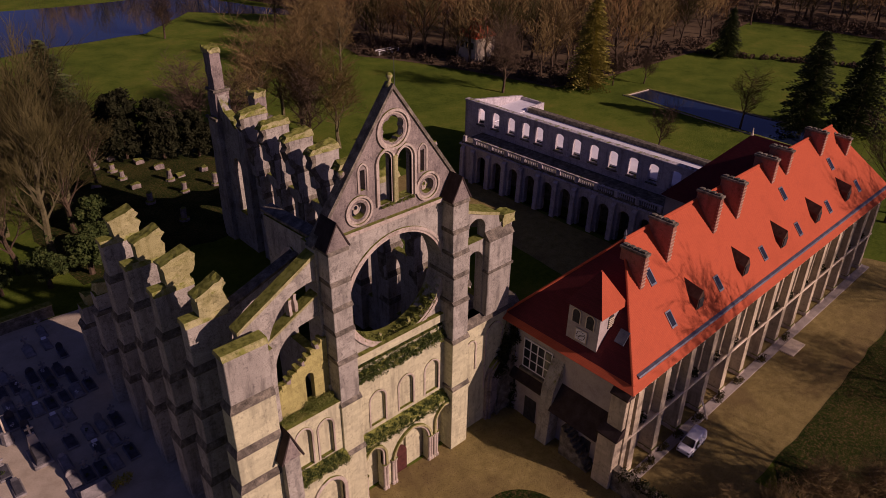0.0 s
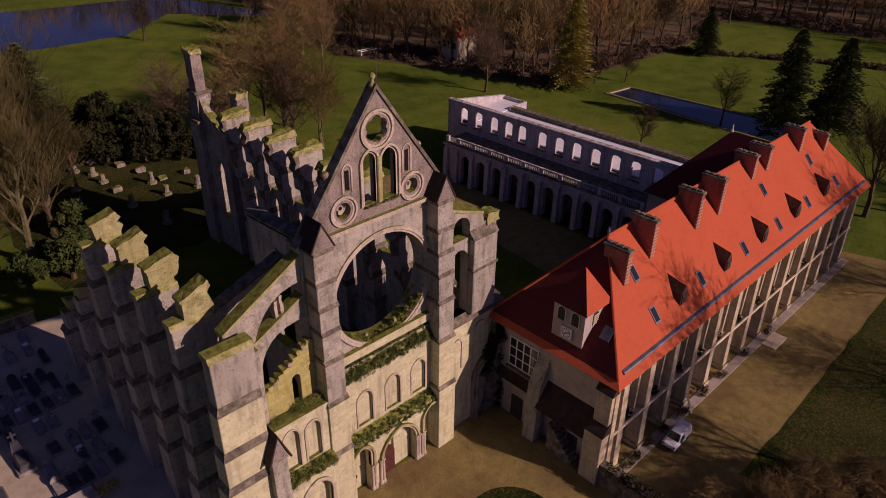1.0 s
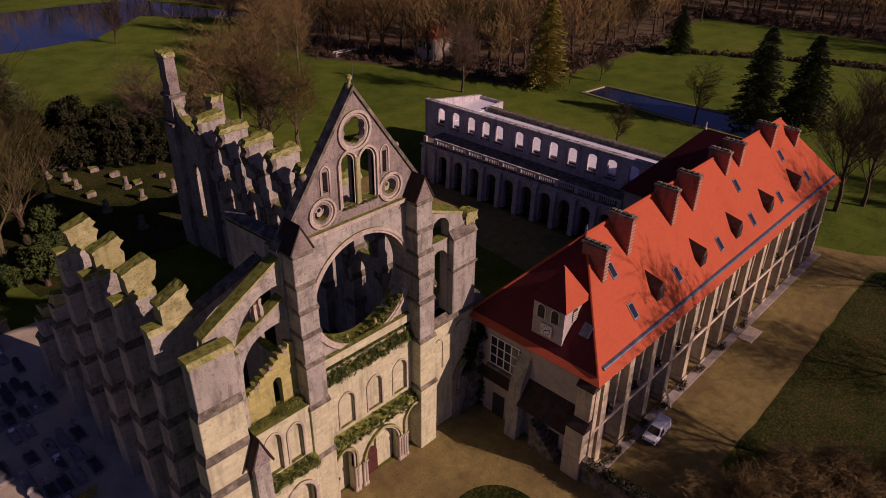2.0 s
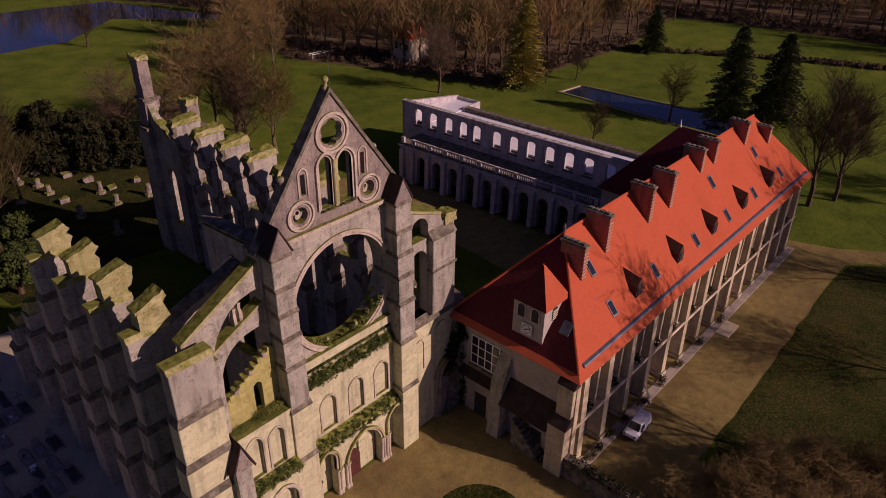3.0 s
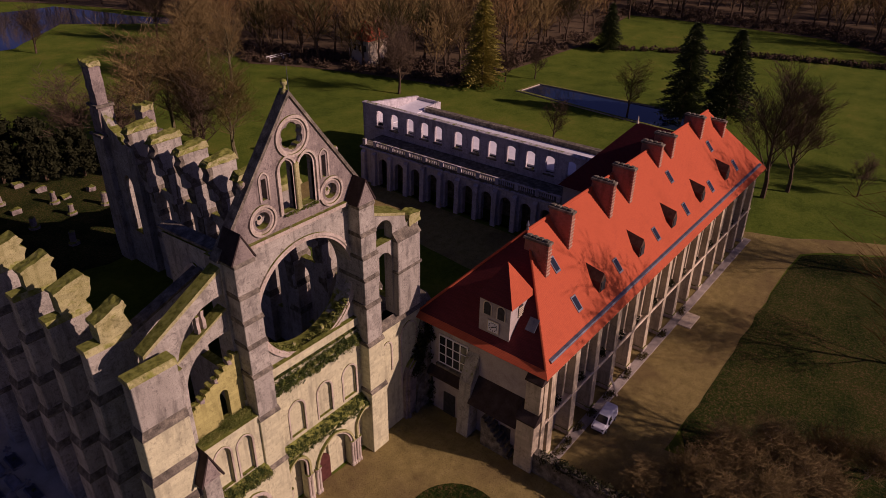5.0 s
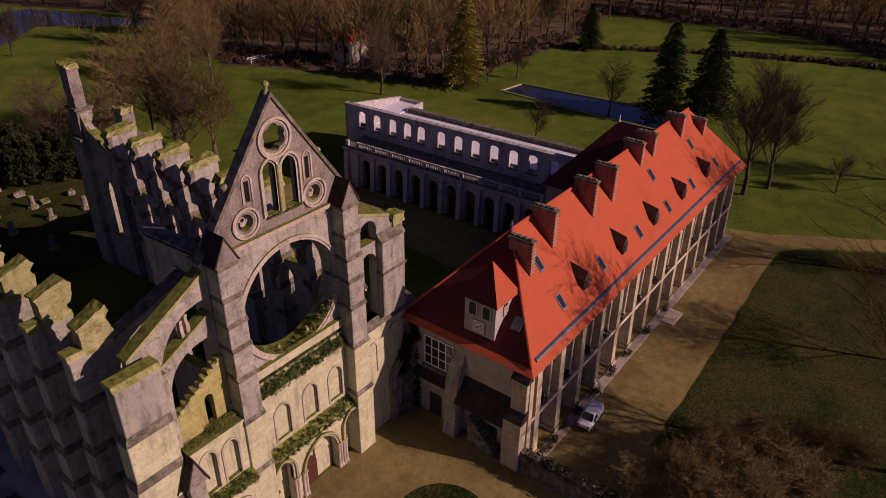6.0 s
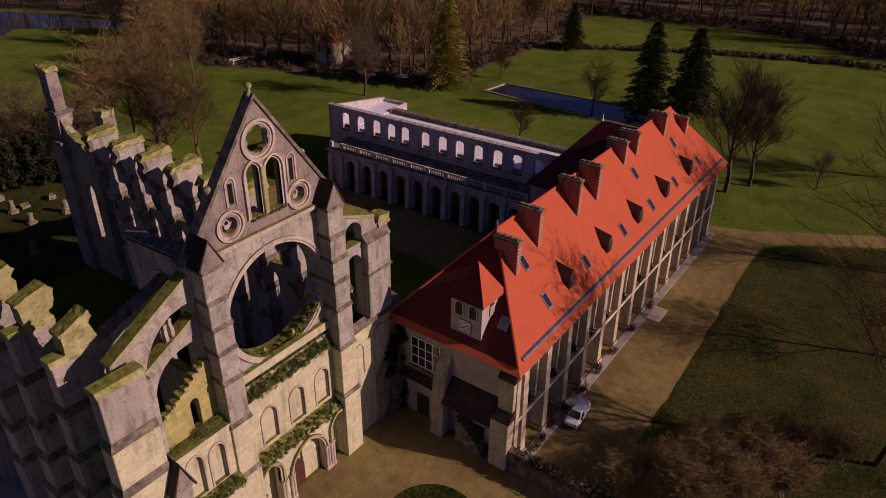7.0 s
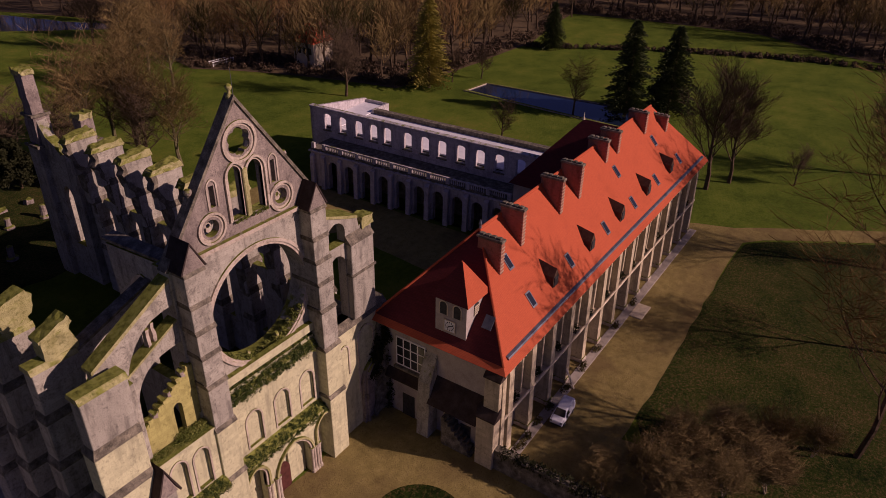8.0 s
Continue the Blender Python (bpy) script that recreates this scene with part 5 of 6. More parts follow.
def yew(seed, balls, label, mat=YEW, size=0.3, name="yew_bush"):
    rng = random.Random(seed)
    ob = thing(name, label, "bush", (0, 0, 0))
    lumps = []
    for c, r in balls:
        c = Vector(c)
        for _ in range(26):
            d = Vector((rng.gauss(0, 1), rng.gauss(0, 1), abs(rng.gauss(0, 0.9)))).normalized()
            lumps.append((c + d * r * rng.uniform(0.5, 1.0), r * rng.uniform(0.22, 0.42)))
    mesh_from("crown", *leaf_cloud(rng, lumps, 110, size), mat, ob)
    mesh_from("trunk", *pipes([(Vector((0, 0, -0.1)), Vector((0, 0, 3.0)), 0.3, 0.2, 5)]), BARK, ob)
    return ob


plant(yew(1, [((0, 0, 2.2), 3.6), ((0.5, 0, 5.0), 3.4), ((-0.6, 0.5, 8.2), 2.3)], "dark evergreen yew beside the old graves"), [(37, 121, 1.15), (42, 117, 1.0), (31, 124, 1.0), (47, 114, 0.8), (52, 108, 0.6), (26.5, 126, 0.7)], trng)
plant(yew(2, [((0, 0, 2), 2.2)], "low mossy evergreen shrub by the graveyard", LEAF, 0.22, "evergreen_shrub"), [(19, 86, 1.3), (22, 91, 1.0), (14, 86, 1.1), (9, 88, 1.0), (24, 98, 1.1), (152, 44, 1.4)], trng)

# the woods behind the park, bare and brown
FAR = [bare_tree(30 + k, 17, lab, 0.5, 0.9, BARK, tw, depth=3, thin=0.04) for k, (tw, lab) in enumerate(((TWIG_BROWN, "bare brown tree of the far wood"), (TWIG_RED, "bare reddish tree of the far wood"), (TWIG_GREEN, "bare lichen-green tree of the far wood"), (TWIG_BROWN, "thin bare tree of the far wood")))]
EDGE = [(-6, 228), (3, 230), (6, 236), (10, 250), (24, 262), (27, 214), (31, 190), (35, 172), (38, 165), (45, 176), (50, 184), (54, 190), (57, 215), (60, 262), (66, 290), (76, 330)]


def edge_radius(deg):
    for (a0, r0), (a1, r1) in zip(EDGE, EDGE[1:]):
        if a0 <= deg <= a1:
            return r0 + (r1 - r0) * (deg - a0) / (a1 - a0)
    return 300


spots, deep = [[] for _ in FAR], []
for row in range(10):
    deg = -6.0
    while deg < 76:
        r = edge_radius(deg) + row * 11 + trng.uniform(0, 10)
        dd = deg + trng.uniform(-0.8, 0.8)
        deg += 1.7
        if 56 < deg and row > 3:
            continue
        place = (r * math.cos(radians(dd)), r * math.sin(radians(dd)), trng.uniform(0.75, 1.25))
        if row < 2:
            spots[trng.randrange(4)].append(place)
        else:
            deep.append((*place, trng.uniform(0, 6.28), trng.randrange(4)))


def grove(name, places, kind_part, material, label):
    """One object of many trees that nobody could count."""
    vs, fs, base = [], [], 0
    for x, y, sc, turn, k in places:
        child = [c for c in FAR[k].children if c.name.startswith(kind_part)][0]
        me = child.data
        co = np.empty(len(me.vertices) * 3)
        me.vertices.foreach_get("co", co)
        co = co.reshape(-1, 3) * sc
        c_, s_ = math.cos(turn), math.sin(turn)
        vs.append(co @ np.array([[c_, s_, 0], [-s_, c_, 0], [0, 0, 1]]) + (x, y, 0))
        fs += [tuple(v + base for v in p.vertices) for p in me.polygons]
        base += len(co)
    return tagged(mesh_from(name, np.concatenate(vs).tolist(), fs, material), label, "trees", kind="stuff")


grove("far_wood_trunks", deep, "trunk", BARK, "massed trunks of the far bare wood")
for k, mat in ((0, TWIG_BROWN), (1, TWIG_RED), (2, TWIG_GREEN), (3, TWIG_BROWN)):
    grove("far_wood", [p for p in deep if p[4] == k], "crown", mat, "massed bare brown crowns of the far wood")
for tr, pl in zip(FAR, spots):
    plant(tr, pl, trng)
inner = [(max(edge_radius(d) - 3, 100) * math.cos(radians(d)), max(edge_radius(d) - 3, 100) * math.sin(radians(d))) for d in range(-6, 77)]
outer = [(440 * math.cos(radians(d)), 440 * math.sin(radians(d))) for d in range(76, -7, -2)]
sheet("wood_floor", inner + outer, 0.06, mottled("leaf_litter", (0.07, 0.05, 0.026), (0.11, 0.08, 0.042), (0.16, 0.12, 0.06), 0.1, 0.95, 0.6, 20.0), "brown leaf litter under the wood", "woodland floor")
ugrow = []
for _ in range(900):
    d = trng.uniform(-6, 62)
    r = edge_radius(d) + trng.uniform(-2, 14)
    ugrow.append((Vector((r * math.cos(radians(d)), r * math.sin(radians(d)), 0.7)), trng.uniform(0.7, 1.7)))
tagged(mesh_from("undergrowth", *leaf_cloud(trng, ugrow, 60, 0.3), BARK), "brown undergrowth along the edge of the wood", "undergrowth", kind="stuff")

hedge = []
for (xa, ya), (xb, yb) in (((184, 95), (206, 55)), ((206, 55), (217, 22)), ((217, 22), (222, -20))):
    for k in range(70):
        f = trng.random()
        hedge.append((Vector((xa + (xb - xa) * f + trng.uniform(-1.2, 1.2), ya + (yb - ya) * f, 0.5)), trng.uniform(0.6, 1.2)))
tagged(mesh_from("field_hedge", *leaf_cloud(trng, hedge, 60, 0.3), BARK), "low dark hedge between two meadows", "hedge", kind="stuff")

# ---------------------------------------------------------------- graveyard
GRAVES = ((8.2, 74.0), (10.3, 76.7), (10.0, 74.1), (10.8, 71.4), (5.0, 70.8), (5.5, 68.6), (7.2, 69.0), (8.4, 68.8), (9.6, 68.5), (10.2, 66.4),
          (11.2, 64.2), (9.9, 64.0), (8.4, 66.4), (5.9, 66.3), (7.1, 66.5), (8.7, 63.9), (7.4, 63.8), (6.2, 63.7), (4.2, 65.8), (4.2, 68.6),
          (5.0, 63.8), (3.8, 63.2), (8.2, 61.0), (7.0, 61.0), (4.6, 61.0), (7.1, 57.2), (8.8, 57.4), (10.0, 57.4), (11.3, 57.4), (8.7, 54.8),
          (10.2, 54.9), (10.8, 52.4), (5.9, 54.8), (5.8, 52.0), (7.0, 52.2), (8.1, 52.1), (9.3, 52.1), (1.6, 57.2), (2.0, 54.6))


def tomb(x, y, kind, rng):
    """A grave: kerb, slab and a headstone or cross at its east end."""
    dark = rng.random() < 0.6
    m = GRANITE if dark else GRAVE_STONE
    label = ("dark polished granite grave" if dark else "weathered grey stone grave") + (" with stone cross" if kind == 1 else " with headstone" if kind == 0 else " with low slab")
    ob = thing("grave", label + " on pale gravel", "grave", (x, y, 0), "graves of the graveyard")
    w, l = rng.uniform(0.42, 0.55), rng.uniform(0.95, 1.15)
    part("kerb", B(x - w, x + w, y - l, y + l, 0, 0.22, 0.04), GRAVE_STONE, ob)
    part("slab", hull([(x + sx * (w - 0.1), y + sy * (l - 0.12), 0.2) for sx in (-1, 1) for sy in (-1, 1)] + [(x + sx * (w - 0.16), y + sy * (l - 0.18), 0.34 + 0.1 * (sy > 0)) for sx in (-1, 1) for sy in (-1, 1)]), m, ob)
    yy = y + l - 0.15
    if kind == 0:
        part("headstone", S(arch(x - w * 0.8, x + w * 0.8, 0.15, 0.95 + 0.35 * rng.random(), 0.3), yy - 0.08, yy + 0.08), m, ob)
    elif kind == 1:
        h = 1.1 + 0.6 * rng.random()
        part("cross", S([(x - 0.08, 0.2), (x + 0.08, 0.2), (x + 0.08, h * 0.65), (x + 0.32, h * 0.65), (x + 0.32, h * 0.79), (x + 0.08, h * 0.79), (x + 0.08, h), (x - 0.08, h), (x - 0.08, h * 0.79), (x - 0.32, h * 0.79), (x - 0.32, h * 0.65), (x - 0.08, h * 0.65)], yy - 0.07, yy + 0.07), GRAVE_STONE, ob)
        part("plinth", B(x - 0.26, x + 0.26, yy - 0.2, yy + 0.2, 0.15, 0.5, 0.05), GRAVE_STONE, ob)
    else:
        part("plaque", hull([(x - 0.25, yy - 0.3, 0.35), (x + 0.25, yy - 0.3, 0.35), (x - 0.25, yy, 0.35), (x + 0.25, yy, 0.35), (x - 0.25, yy, 0.65), (x + 0.25, yy, 0.65)]), WHITE_PAINT if rng.random() < 0.3 else m, ob)
    if rng.random() < 0.5:
        mesh_from("flowers", *leaf_cloud(rng, [(Vector((rng.uniform(-0.2, 0.2), rng.uniform(-0.6, 0.3), 0.5)), 0.2)], 30, 0.07), WHITE_PAINT if rng.random() < 0.5 else LEAF, ob)
    return ob


grng = random.Random(5)
for n, (x, y) in enumerate(GRAVES):
    tomb(x, y, n % 3 if n % 5 else 1, grng)
# large chest tomb with a cross, and the calvary
big = thing("chest_tomb", "large stone chest tomb with white cross at its head", "grave", (4.5, 57.2, 0))
part("base", B(3.7, 5.3, 55.7, 58.6, 0, 0.35, 0.05), GRAVE_STONE, big)
part("chest", hull([(3.9, 55.9, 0.3), (5.1, 55.9, 0.3), (3.9, 58.0, 0.3), (5.1, 58.0, 0.3), (4.1, 56.0, 0.95), (4.9, 56.0, 0.95), (4.1, 57.9, 1.15), (4.9, 57.9, 1.15)]), GRANITE, big)
part("pedestal", hull([(4.0, 58.0, 0.3), (5.0, 58.0, 0.3), (4.0, 58.6, 0.3), (5.0, 58.6, 0.3), (4.2, 58.2, 2.0), (4.8, 58.2, 2.0), (4.2, 58.5, 2.0), (4.8, 58.5, 2.0)]), PLASTER_WARM, big)
part("cross", S([(4.42, 2.0), (4.58, 2.0), (4.58, 2.6), (4.85, 2.6), (4.85, 2.76), (4.58, 2.76), (4.58, 3.1), (4.42, 3.1), (4.42, 2.76), (4.15, 2.76), (4.15, 2.6), (4.42, 2.6)], 58.28, 58.42), PLASTER_WARM, big)
calv = thing("calvary", "stone pedestal carrying a tall thin cross", "cross", (2.9, 61.0, 0))
part("pedestal", hull([(2.9 + 0.55 * math.cos(k * 1.047), 61 + 0.55 * math.sin(k * 1.047), 0) for k in range(6)] + [(2.9 + 0.4 * math.cos(k * 1.047), 61 + 0.4 * math.sin(k * 1.047), 1.3) for k in range(6)]), GRAVE_STONE, calv)
part("shaft", tube(bmesh.new(), (2.9, 61, 1.2), (2.9, 61, 3.7), 0.1, 0.07, 8), PLASTER_WARM, calv)
part("crossbar", tube(bmesh.new(), (2.45, 61, 3.2), (3.35, 61, 3.2), 0.05, 0.05, 6), GRAVE_STONE, calv)
gw = thing("graveyard_wall", "low rubble wall along the end of the graveyard", "wall", (0, 80, 0))
part("masonry", roughen(B(-22, 12.4, 79.3, 80.0, 0, 1.6, 0), 0.1, 3, 0.6), STONE_DARK, gw)
part("coping", B(-22, 12.5, 79.15, 80.15, 1.55, 1.75, 0.05), STONE_MOSSY, gw)
# chapel-like white vault and flowers near the west corner
vault = thing("tomb_vault", "pale stone tomb heaped with yellow and white flowers", "grave", (6.6, 49.6, 0))
part("slab", B(5.4, 8.0, 48.6, 50.6, 0, 0.7, 0.06), GRAVE_STONE, vault)
part("top", hull([(5.5, 48.7, 0.68), (7.9, 48.7, 0.68), (5.5, 50.5, 0.68), (7.9, 50.5, 0.68), (5.7, 49.6, 1.2), (7.7, 49.6, 1.2)]), GRAVE_STONE, vault)
mesh_from("flowers", *leaf_cloud(grng, [(Vector((1.6 + 0.4 * k, -0.6 + 0.3 * (k % 2), 0.6)), 0.4) for k in range(4)], 60, 0.12), NEEDLE_GOLD, vault, "yellow flowers")

# ---------------------------------------------------------------- stumps of columns in the choir
STUMPS = ((38.7, 107.3, 2.6), (43.6, 101.0, 2.6), (44.7, 107.4, 1.3), (39.3, 113.0, 1.4), (34.5, 122.0, 1.2), (31.1, 120.0, 1.6), (32.9, 116.9, 1.8), (33.0, 112.8, 2.0),
          (33.4, 108.1, 1.3), (38.6, 101.6, 2.2), (37.7, 117.6, 1.3), (32.9, 101.2, 2.4), (34.3, 92.4, 2.6), (40.8, 107.6, 0.9), (28.5, 112, 1.2))
for n, (x, y, h) in enumerate(STUMPS):
    ob = thing("column_stump", "broken weathered limestone column stump on grass" if h > 1.5 else "low block of broken limestone on grass", "column stump", (x, y, 0), "column stumps of the choir")
    if h > 1.5:
        part("base", roughen(lathe(bmesh.new(), (x, y, 0), [(0.8, 0), (0.8, 0.35), (0.6, 0.5)], 8), 0.1, 1, 1.5), STONE_GABLE, ob)
        part("drum", roughen(lathe(bmesh.new(), (x, y, 0.45), [(0.46, 0), (0.42, h * 0.4), (0.44, h * 0.75 - 0.45), (0.28, h * 0.75 - 0.3)], 10), 0.12, 1, 1.2), STONE_GABLE, ob)
    else:
        part("block", roughen(B(x - 0.7, x + 0.6, y - 0.45, y + 0.45, 0, h * 0.6, 0), 0.4, 3, 0.9), STONE_GABLE, ob)

# ---------------------------------------------------------------- white van on the drive
PAINT = Nodes("white_car_paint", 0.3)
PAINT = PAINT.done((0.72, 0.74, 0.78))
RUBBER = mottled("tyre_rubber", (0.015, 0.015, 0.015), (0.025, 0.025, 0.025), (0.035, 0.035, 0.035), 5)
V = 0.8
van = thing("delivery_van", "small white delivery van parked on the gravel drive", "van", (0, 0, 0))
vx, vy = 0.0, 0.0


def loft(rows):
    """Skin over rings of equal count, closed at both ends."""
    bm = bmesh.new()
    vs = [[bm.verts.new(p) for p in r] for r in rows]
    for a_, b_ in zip(vs, vs[1:]):
        for i in range(len(a_)):
            j = (i + 1) % len(a_)
            bm.faces.new([a_[i], a_[j], b_[j], b_[i]])
    bm.faces.new(vs[0])
    bm.faces.new(vs[-1][::-1])
    return bm


def van_ring(x, half, low, high, tuck):
    pts = [(-half * 0.94, low), (half * 0.94, low), (half, low + 0.25), (half, min(high - 0.05, 1.0)), (half - tuck, high - 0.1), (half - tuck - 0.14, high), (-half + tuck + 0.14, high), (-half + tuck, high - 0.1), (-half, min(high - 0.05, 1.0)), (-half, low + 0.25)]
    return [(vx + x, vy + u, v) for u, v in pts]


part("body", loft([van_ring(x, h_, lo, hi, tk) for x, h_, lo, hi, tk in ((-2.12, 0.7, 0.35, 0.75, 0.05), (-2.0, 0.82, 0.25, 0.9, 0.06), (-1.25, 0.86, 0.22, 1.08, 0.08), (-0.55, 0.86, 0.22, 1.72, 0.16), (-0.3, 0.86, 0.22, 1.8, 0.16), (1.6, 0.86, 0.22, 1.84, 0.14), (2.0, 0.85, 0.25, 1.78, 0.14), (2.1, 0.82, 0.35, 1.6, 0.16))]), PAINT, van)
part("windscreen", hull([(vx - 1.22, vy - 0.72, 1.11), (vx - 1.22, vy + 0.72, 1.11), (vx - 0.6, vy - 0.6, 1.7), (vx - 0.6, vy + 0.6, 1.7), (vx - 1.17, vy - 0.72, 1.11), (vx - 1.17, vy + 0.72, 1.11), (vx - 0.56, vy - 0.6, 1.72), (vx - 0.56, vy + 0.6, 1.72)]), GLASS, van)
for sgn in (-1, 1):
    part("side_window", hull([(vx + u, vy + sgn * w, z) for u, z in ((-0.95, 1.05), (0.1, 1.05), (0.05, 1.6), (-0.5, 1.6)) for w in ((0.86 if z < 1.3 else 0.75), (0.88 if z < 1.3 else 0.77))]), GLASS, van)
    part("headlight", B(vx - 2.1, vx - 1.92, vy + sgn * 0.62 - 0.13, vy + sgn * 0.62 + 0.13, 0.68, 0.86, 0.03), GLASS, van)
    part("wing_mirror", B(vx - 0.95, vx - 0.78, vy + sgn * 0.98 - 0.1, vy + sgn * 0.98 + 0.1, 1.02, 1.22, 0.03), IRON, van)
    for u in (-1.35, 1.3):
        wh = part("wheel", tube(bmesh.new(), (vx + u, vy + sgn * 0.72, 0.31), (vx + u, vy + sgn * 0.9, 0.31), 0.31, 0.31, 18), RUBBER, van)
        part("rim", tube(bmesh.new(), (vx + u, vy + sgn * 0.88, 0.31), (vx + u, vy + sgn * 0.92, 0.31), 0.19, 0.17, 12), ZINC, wh)
part("front_bumper", B(vx - 2.17, vx - 1.95, vy - 0.72, vy + 0.72, 0.3, 0.52, 0.05), IRON, van)

van.matrix_basis = Matrix.Translation((49.5, 18.75, 0.03)) @ Matrix.Rotation(radians(3), 4, "Z") @ Matrix.Scale(V, 4)

# ---------------------------------------------------------------- paving, steps and plants along the range
tagged(part("pavement", B(41.5, 97, 19.75, 20.75, 0, 0.1, 0.03), mottled("paving_stone", (0.25, 0.22, 0.18), (0.36, 0.32, 0.26), (0.45, 0.4, 0.33), 0.8)), "narrow worn paving along the foot of the range", "pavement", kind="structure")
tagged(part("doorstep", B(70.0, 73.2, 18.2, 19.8, 0, 0.16, 0.03), PLASTER_WARM), "pale stone doorstep before the range", "step", kind="structure")
prop = thing("leaning_board", "plank leaning against a pier of the range", "board", (54.0, 20.3, 0))
part("plank", hull([(53.8, 19.5, 0.1), (54.05, 19.5, 0.1), (53.8, 20.6, 2.2), (54.05, 20.6, 2.2), (53.8, 19.56, 0.1), (54.05, 19.56, 0.1), (53.8, 20.66, 2.2), (54.05, 20.66, 2.2)]), PLASTER_WARM, prop)


def tuft(name, label, category, at, balls, mat, per=70, size=0.09, kind=""):
    rng = random.Random(int(at[0] * 31 + at[1] * 7 + at[2] * 3))
    ob = mesh_from(name, *leaf_cloud(rng, [(Vector(c), r) for c, r in balls], per, size), mat)
    ob.location = at
    return tagged(ob, label, category, kind=kind)


prng = random.Random(21)
for i in range(13):
    x = 44.4 + 4.12 * i + prng.uniform(-0.6, 0.6)
    tuft("gallery_plant", "dark straggling plant on the gallery ledge", "plant", (x, 21.5, 4.75), [((prng.uniform(-0.2, 0.2), 0, 0.35 + 0.2 * prng.random()), 0.5) for _ in range(3)], YEW, 60, 0.12)
for i in range(9):
    x = 43.4 + 1.4 * i * (1 + 0.2 * i) + prng.uniform(-0.4, 0.4)
    if x < 95:
        tuft("wall_shrub", "small dry shrub at the foot of the range", "plant", (x, 20.2, 0.08), [((prng.uniform(-0.6, 0.6), prng.uniform(-0.2, 0.2), 0.3), 0.35) for _ in range(4)], TWIG_GREEN, 50, 0.1)


def ledge_growth(label, x0, x1, y, z, slope, count, big=1.0, drop=0.0, mat=MOSS, size=0.055):
    """Moss, grass and ivy growing along a ledge."""
    rng = random.Random(int(x0 * 10 + z))
    balls = []
    for _ in range(count * 3):
        u = rng.uniform(x0, x1)
        d = rng.uniform(-0.4, 0.4)
        balls.append((Vector((u - x0, d, slope * d + 0.02 - drop * rng.random())), rng.uniform(0.08, 0.26) * big * (0.6 + 0.8 * abs(noise.noise((u * 0.9, z, d))))))
    v, f = leaf_cloud(rng, balls, 30 if mat is MOSS else 60, size)
    ob = mesh_from("ledge_moss" if mat is MOSS else "ledge_ivy", v, f, mat)
    ob.location = (x0, y, z)
    return tagged(ob, label, "moss", kind="stuff")


ledge_growth("green ivy and moss on the ledge below the rose", 23.3, 33.0, 34.85, 13.0, 1.6, 190, 1.0, 0.35)
ledge_growth("green ivy and moss on the ledge over the portals", 23.3, 33.1, 34.2, 6.25, 0.9, 210, 0.95, 0.3)
ledge_growth("ivy and moss on the aisle wall top", 16.6, 21.3, 34.4, 12.42, 0, 110, 1.0, 0.1)
ledge_growth("moss and grass on the lower aisle ledge", 17.2, 21.4, 33.35, 7.45, 0.8, 90, 0.9, 0.2)
ledge_growth("leafy shrub on the aisle wall", 19.2, 21.3, 34.5, 12.6, 0, 36, 2.0)
ledge_growth("moss in the gable window sills", 26.9, 30.0, 35.4, 26.0, 0, 30, 0.7)
ledge_growth("dark green ivy trailing over the ledge below the rose", 23.4, 33.0, 34.75, 13.05, 1.5, 120, 1.5, 0.45, LEAF, 0.055)
ledge_growth("dark green ivy trailing over the portal ledge", 23.3, 33.1, 34.15, 6.3, 0.9, 110, 1.4, 0.4, LEAF, 0.055)
ledge_growth("dark green ivy on the lower aisle ledge", 17.2, 21.4, 33.35, 7.5, 0.8, 40, 1.5, 0.3, LEAF, 0.055)
rose_rng = random.Random(9)
balls = []
for _ in range(120):
    aa = radians(rose_rng.uniform(225, 330))
    rr = RR + rose_rng.uniform(-0.15, 0.2)
    balls.append((Vector((rr * math.cos(aa), rose_rng.uniform(-0.2, 0.8), rr * math.sin(aa))), rose_rng.uniform(0.12, 0.3)))
ob = mesh_from("rose_moss", *leaf_cloud(rose_rng, balls, 40, 0.07), MOSS)
ob.location = (RX, 35.4, RZ)
tagged(ob, "green and yellow weeds in the foot of the rose opening", "ivy", kind="stuff")
ivy_rng = random.Random(4)
ob = mesh_from("wall_ivy", *leaf_cloud(ivy_rng, [(Vector((ivy_rng.uniform(-0.5, 0.4), ivy_rng.uniform(-0.3, 0.1), ivy_rng.uniform(0, 11))), 0.4) for _ in range(60)], 40, 0.12), YEW)
ob.location = (41.3, 33.5, 0)
tagged(ob, "dark ivy over the broken masonry", "ivy", kind="stuff")
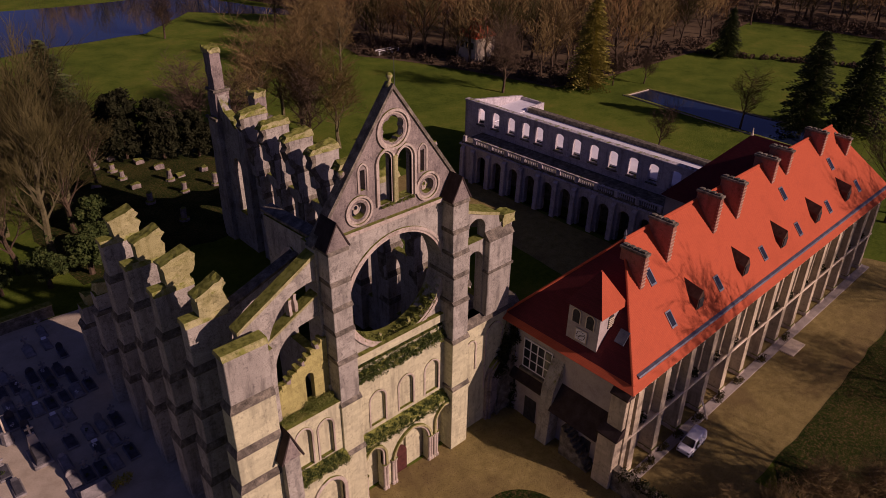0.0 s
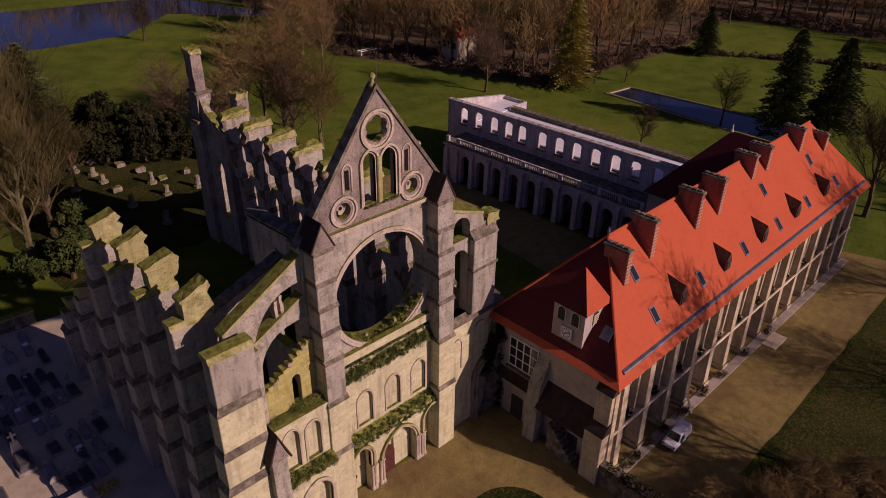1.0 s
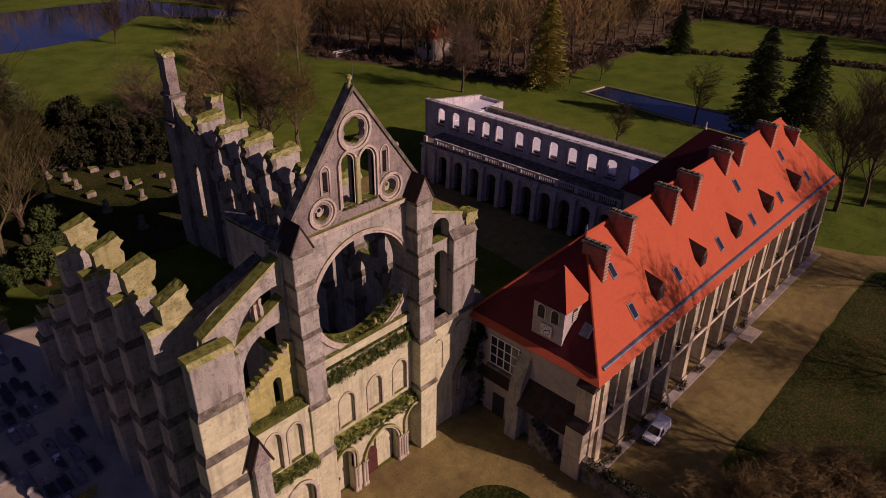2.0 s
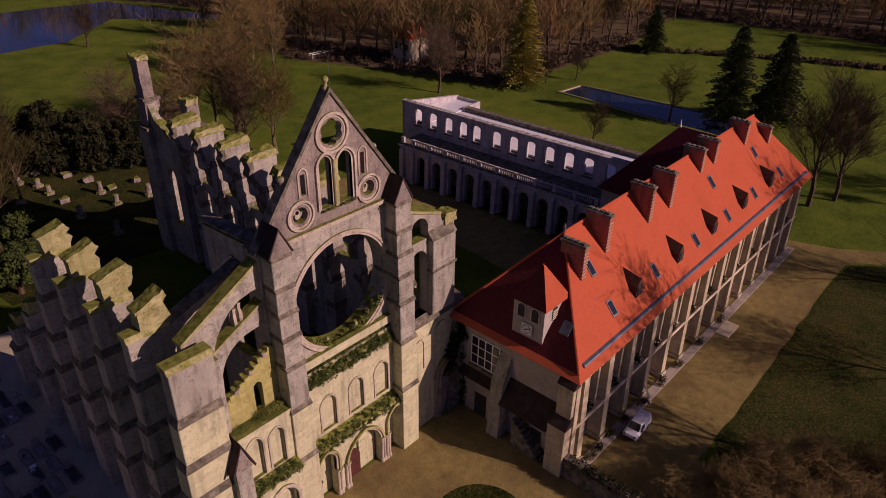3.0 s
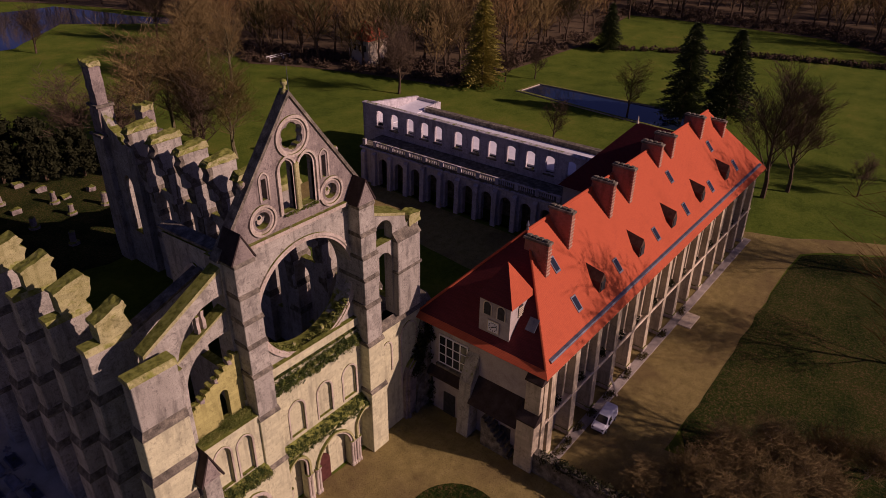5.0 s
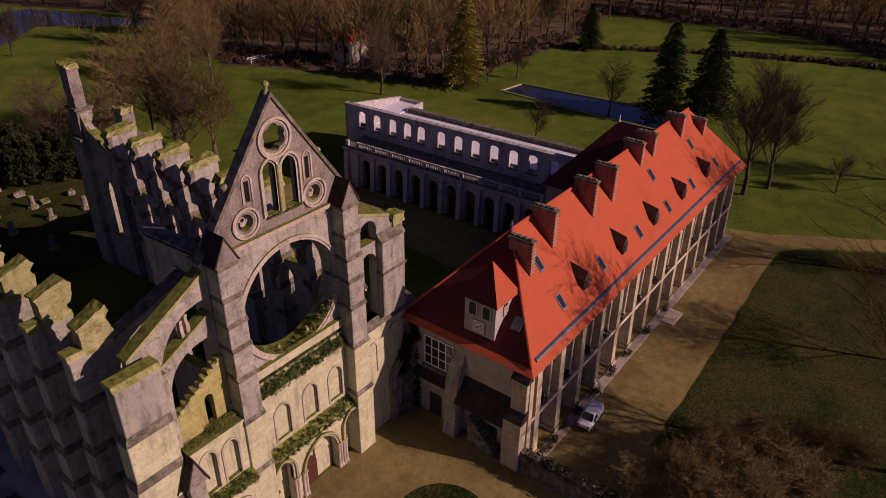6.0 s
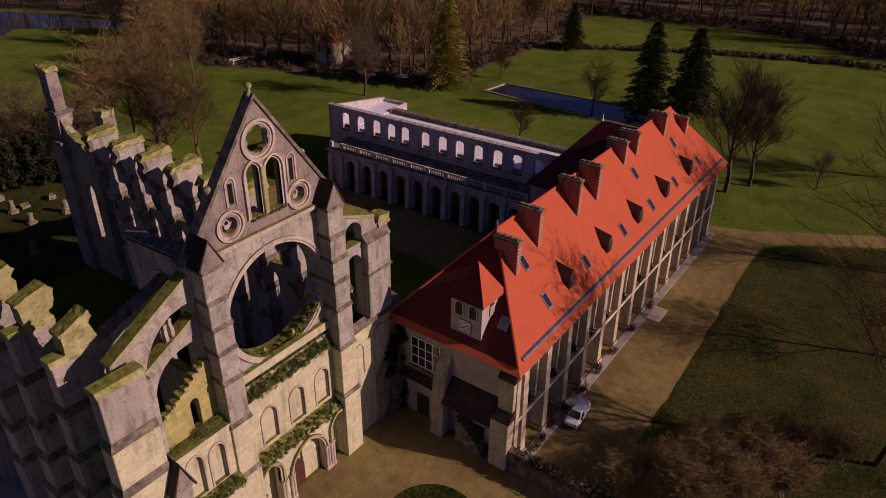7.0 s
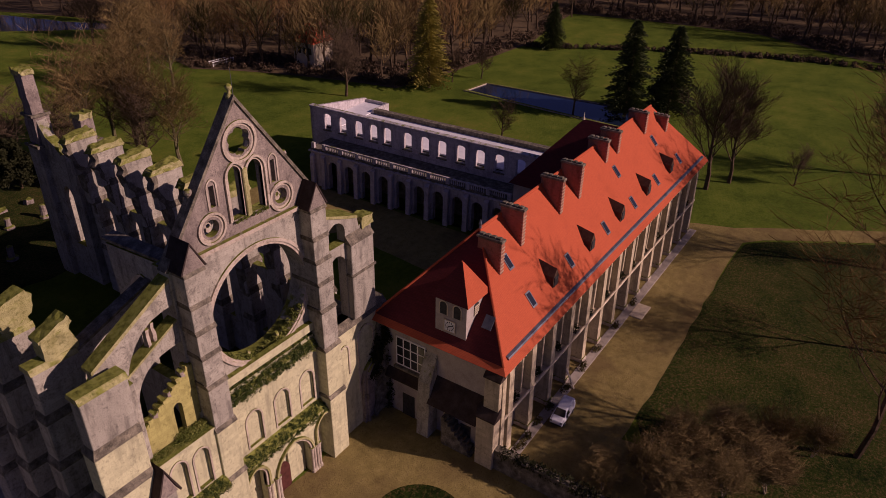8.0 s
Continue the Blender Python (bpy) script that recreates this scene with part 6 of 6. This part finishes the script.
arc = [(Vector((-2.0 + 2.0 * f + ivy_rng.uniform(-0.35, 0.35), ivy_rng.uniform(-0.2, 0.4), 5.2 + 4.2 * math.sin(f * 1.5) + ivy_rng.uniform(-0.7, 0.5))), ivy_rng.uniform(0.35, 0.65)) for f in [k / 60 for k in range(60)]]
ob = mesh_from("wall_ivy", *leaf_cloud(ivy_rng, arc, 90, 0.13), YEW)
ob.location = (41.0, 33.9, 0)
tagged(ob, "dark ivy hanging over the broken vault", "ivy", kind="stuff")
ob = mesh_from("wall_ivy", *leaf_cloud(ivy_rng, [(Vector((ivy_rng.uniform(-0.4, 0.4), ivy_rng.uniform(0, 12), 2.2 + ivy_rng.uniform(-0.3, 0.3))), 0.4) for _ in range(90)], 34, 0.12), YEW)
ob.location = (40.25, 8.4, 0)
tagged(ob, "dark ivy on top of the courtyard wall", "ivy", kind="stuff")

# ---------------------------------------------------------------- house, bridge and poles by the wood
house = thing("park_house", "pale house with red tile roof among the trees", "house", (131, 129, 0))
part("wall", B(128, 135, 126, 133, 0, 6.5, 0.03), PLASTER_WARM, house)
part("roof", hull([(127.6, 125.6, 6.4), (135.4, 125.6, 6.4), (127.6, 133.4, 6.4), (135.4, 133.4, 6.4), (131.5, 127.5, 10.5), (131.5, 131.5, 10.5)]), TILE, house)
for u in (126.8, 128.6, 130.4):
    w = part("window", B(127.9, 128.02, u, u + 0.9, 3.6, 5.2, 0.01), GLASS, house)
part("chimney", B(131, 132, 126.2, 127.2, 8, 11.5, 0.03), BRICK, house)
bridge = thing("footbridge", "small white-railed footbridge near the wood", "bridge", (118, 149, 0))
part("deck", B(114, 121, 148.3, 149.7, 0.3, 0.5, 0.02), GRAVE_STONE, bridge)
for yy in (148.3, 149.7):
    part("rail", B(114, 121, yy - 0.06, yy + 0.06, 1.1, 1.3, 0.01), WHITE_PAINT, bridge)
    for u in (114.2, 116.4, 118.6, 120.8):
        part("post", B(u - 0.07, u + 0.07, yy - 0.06, yy + 0.06, 0, 1.2, 0.01), WHITE_PAINT, bridge)
fl = thing("flag_pole", "slender metal pole on the meadow", "pole", (98, 122, 0))
part("pole", tube(bmesh.new(), (98, 122, 0), (98, 122, 7.5), 0.09, 0.05, 8), ZINC, fl)
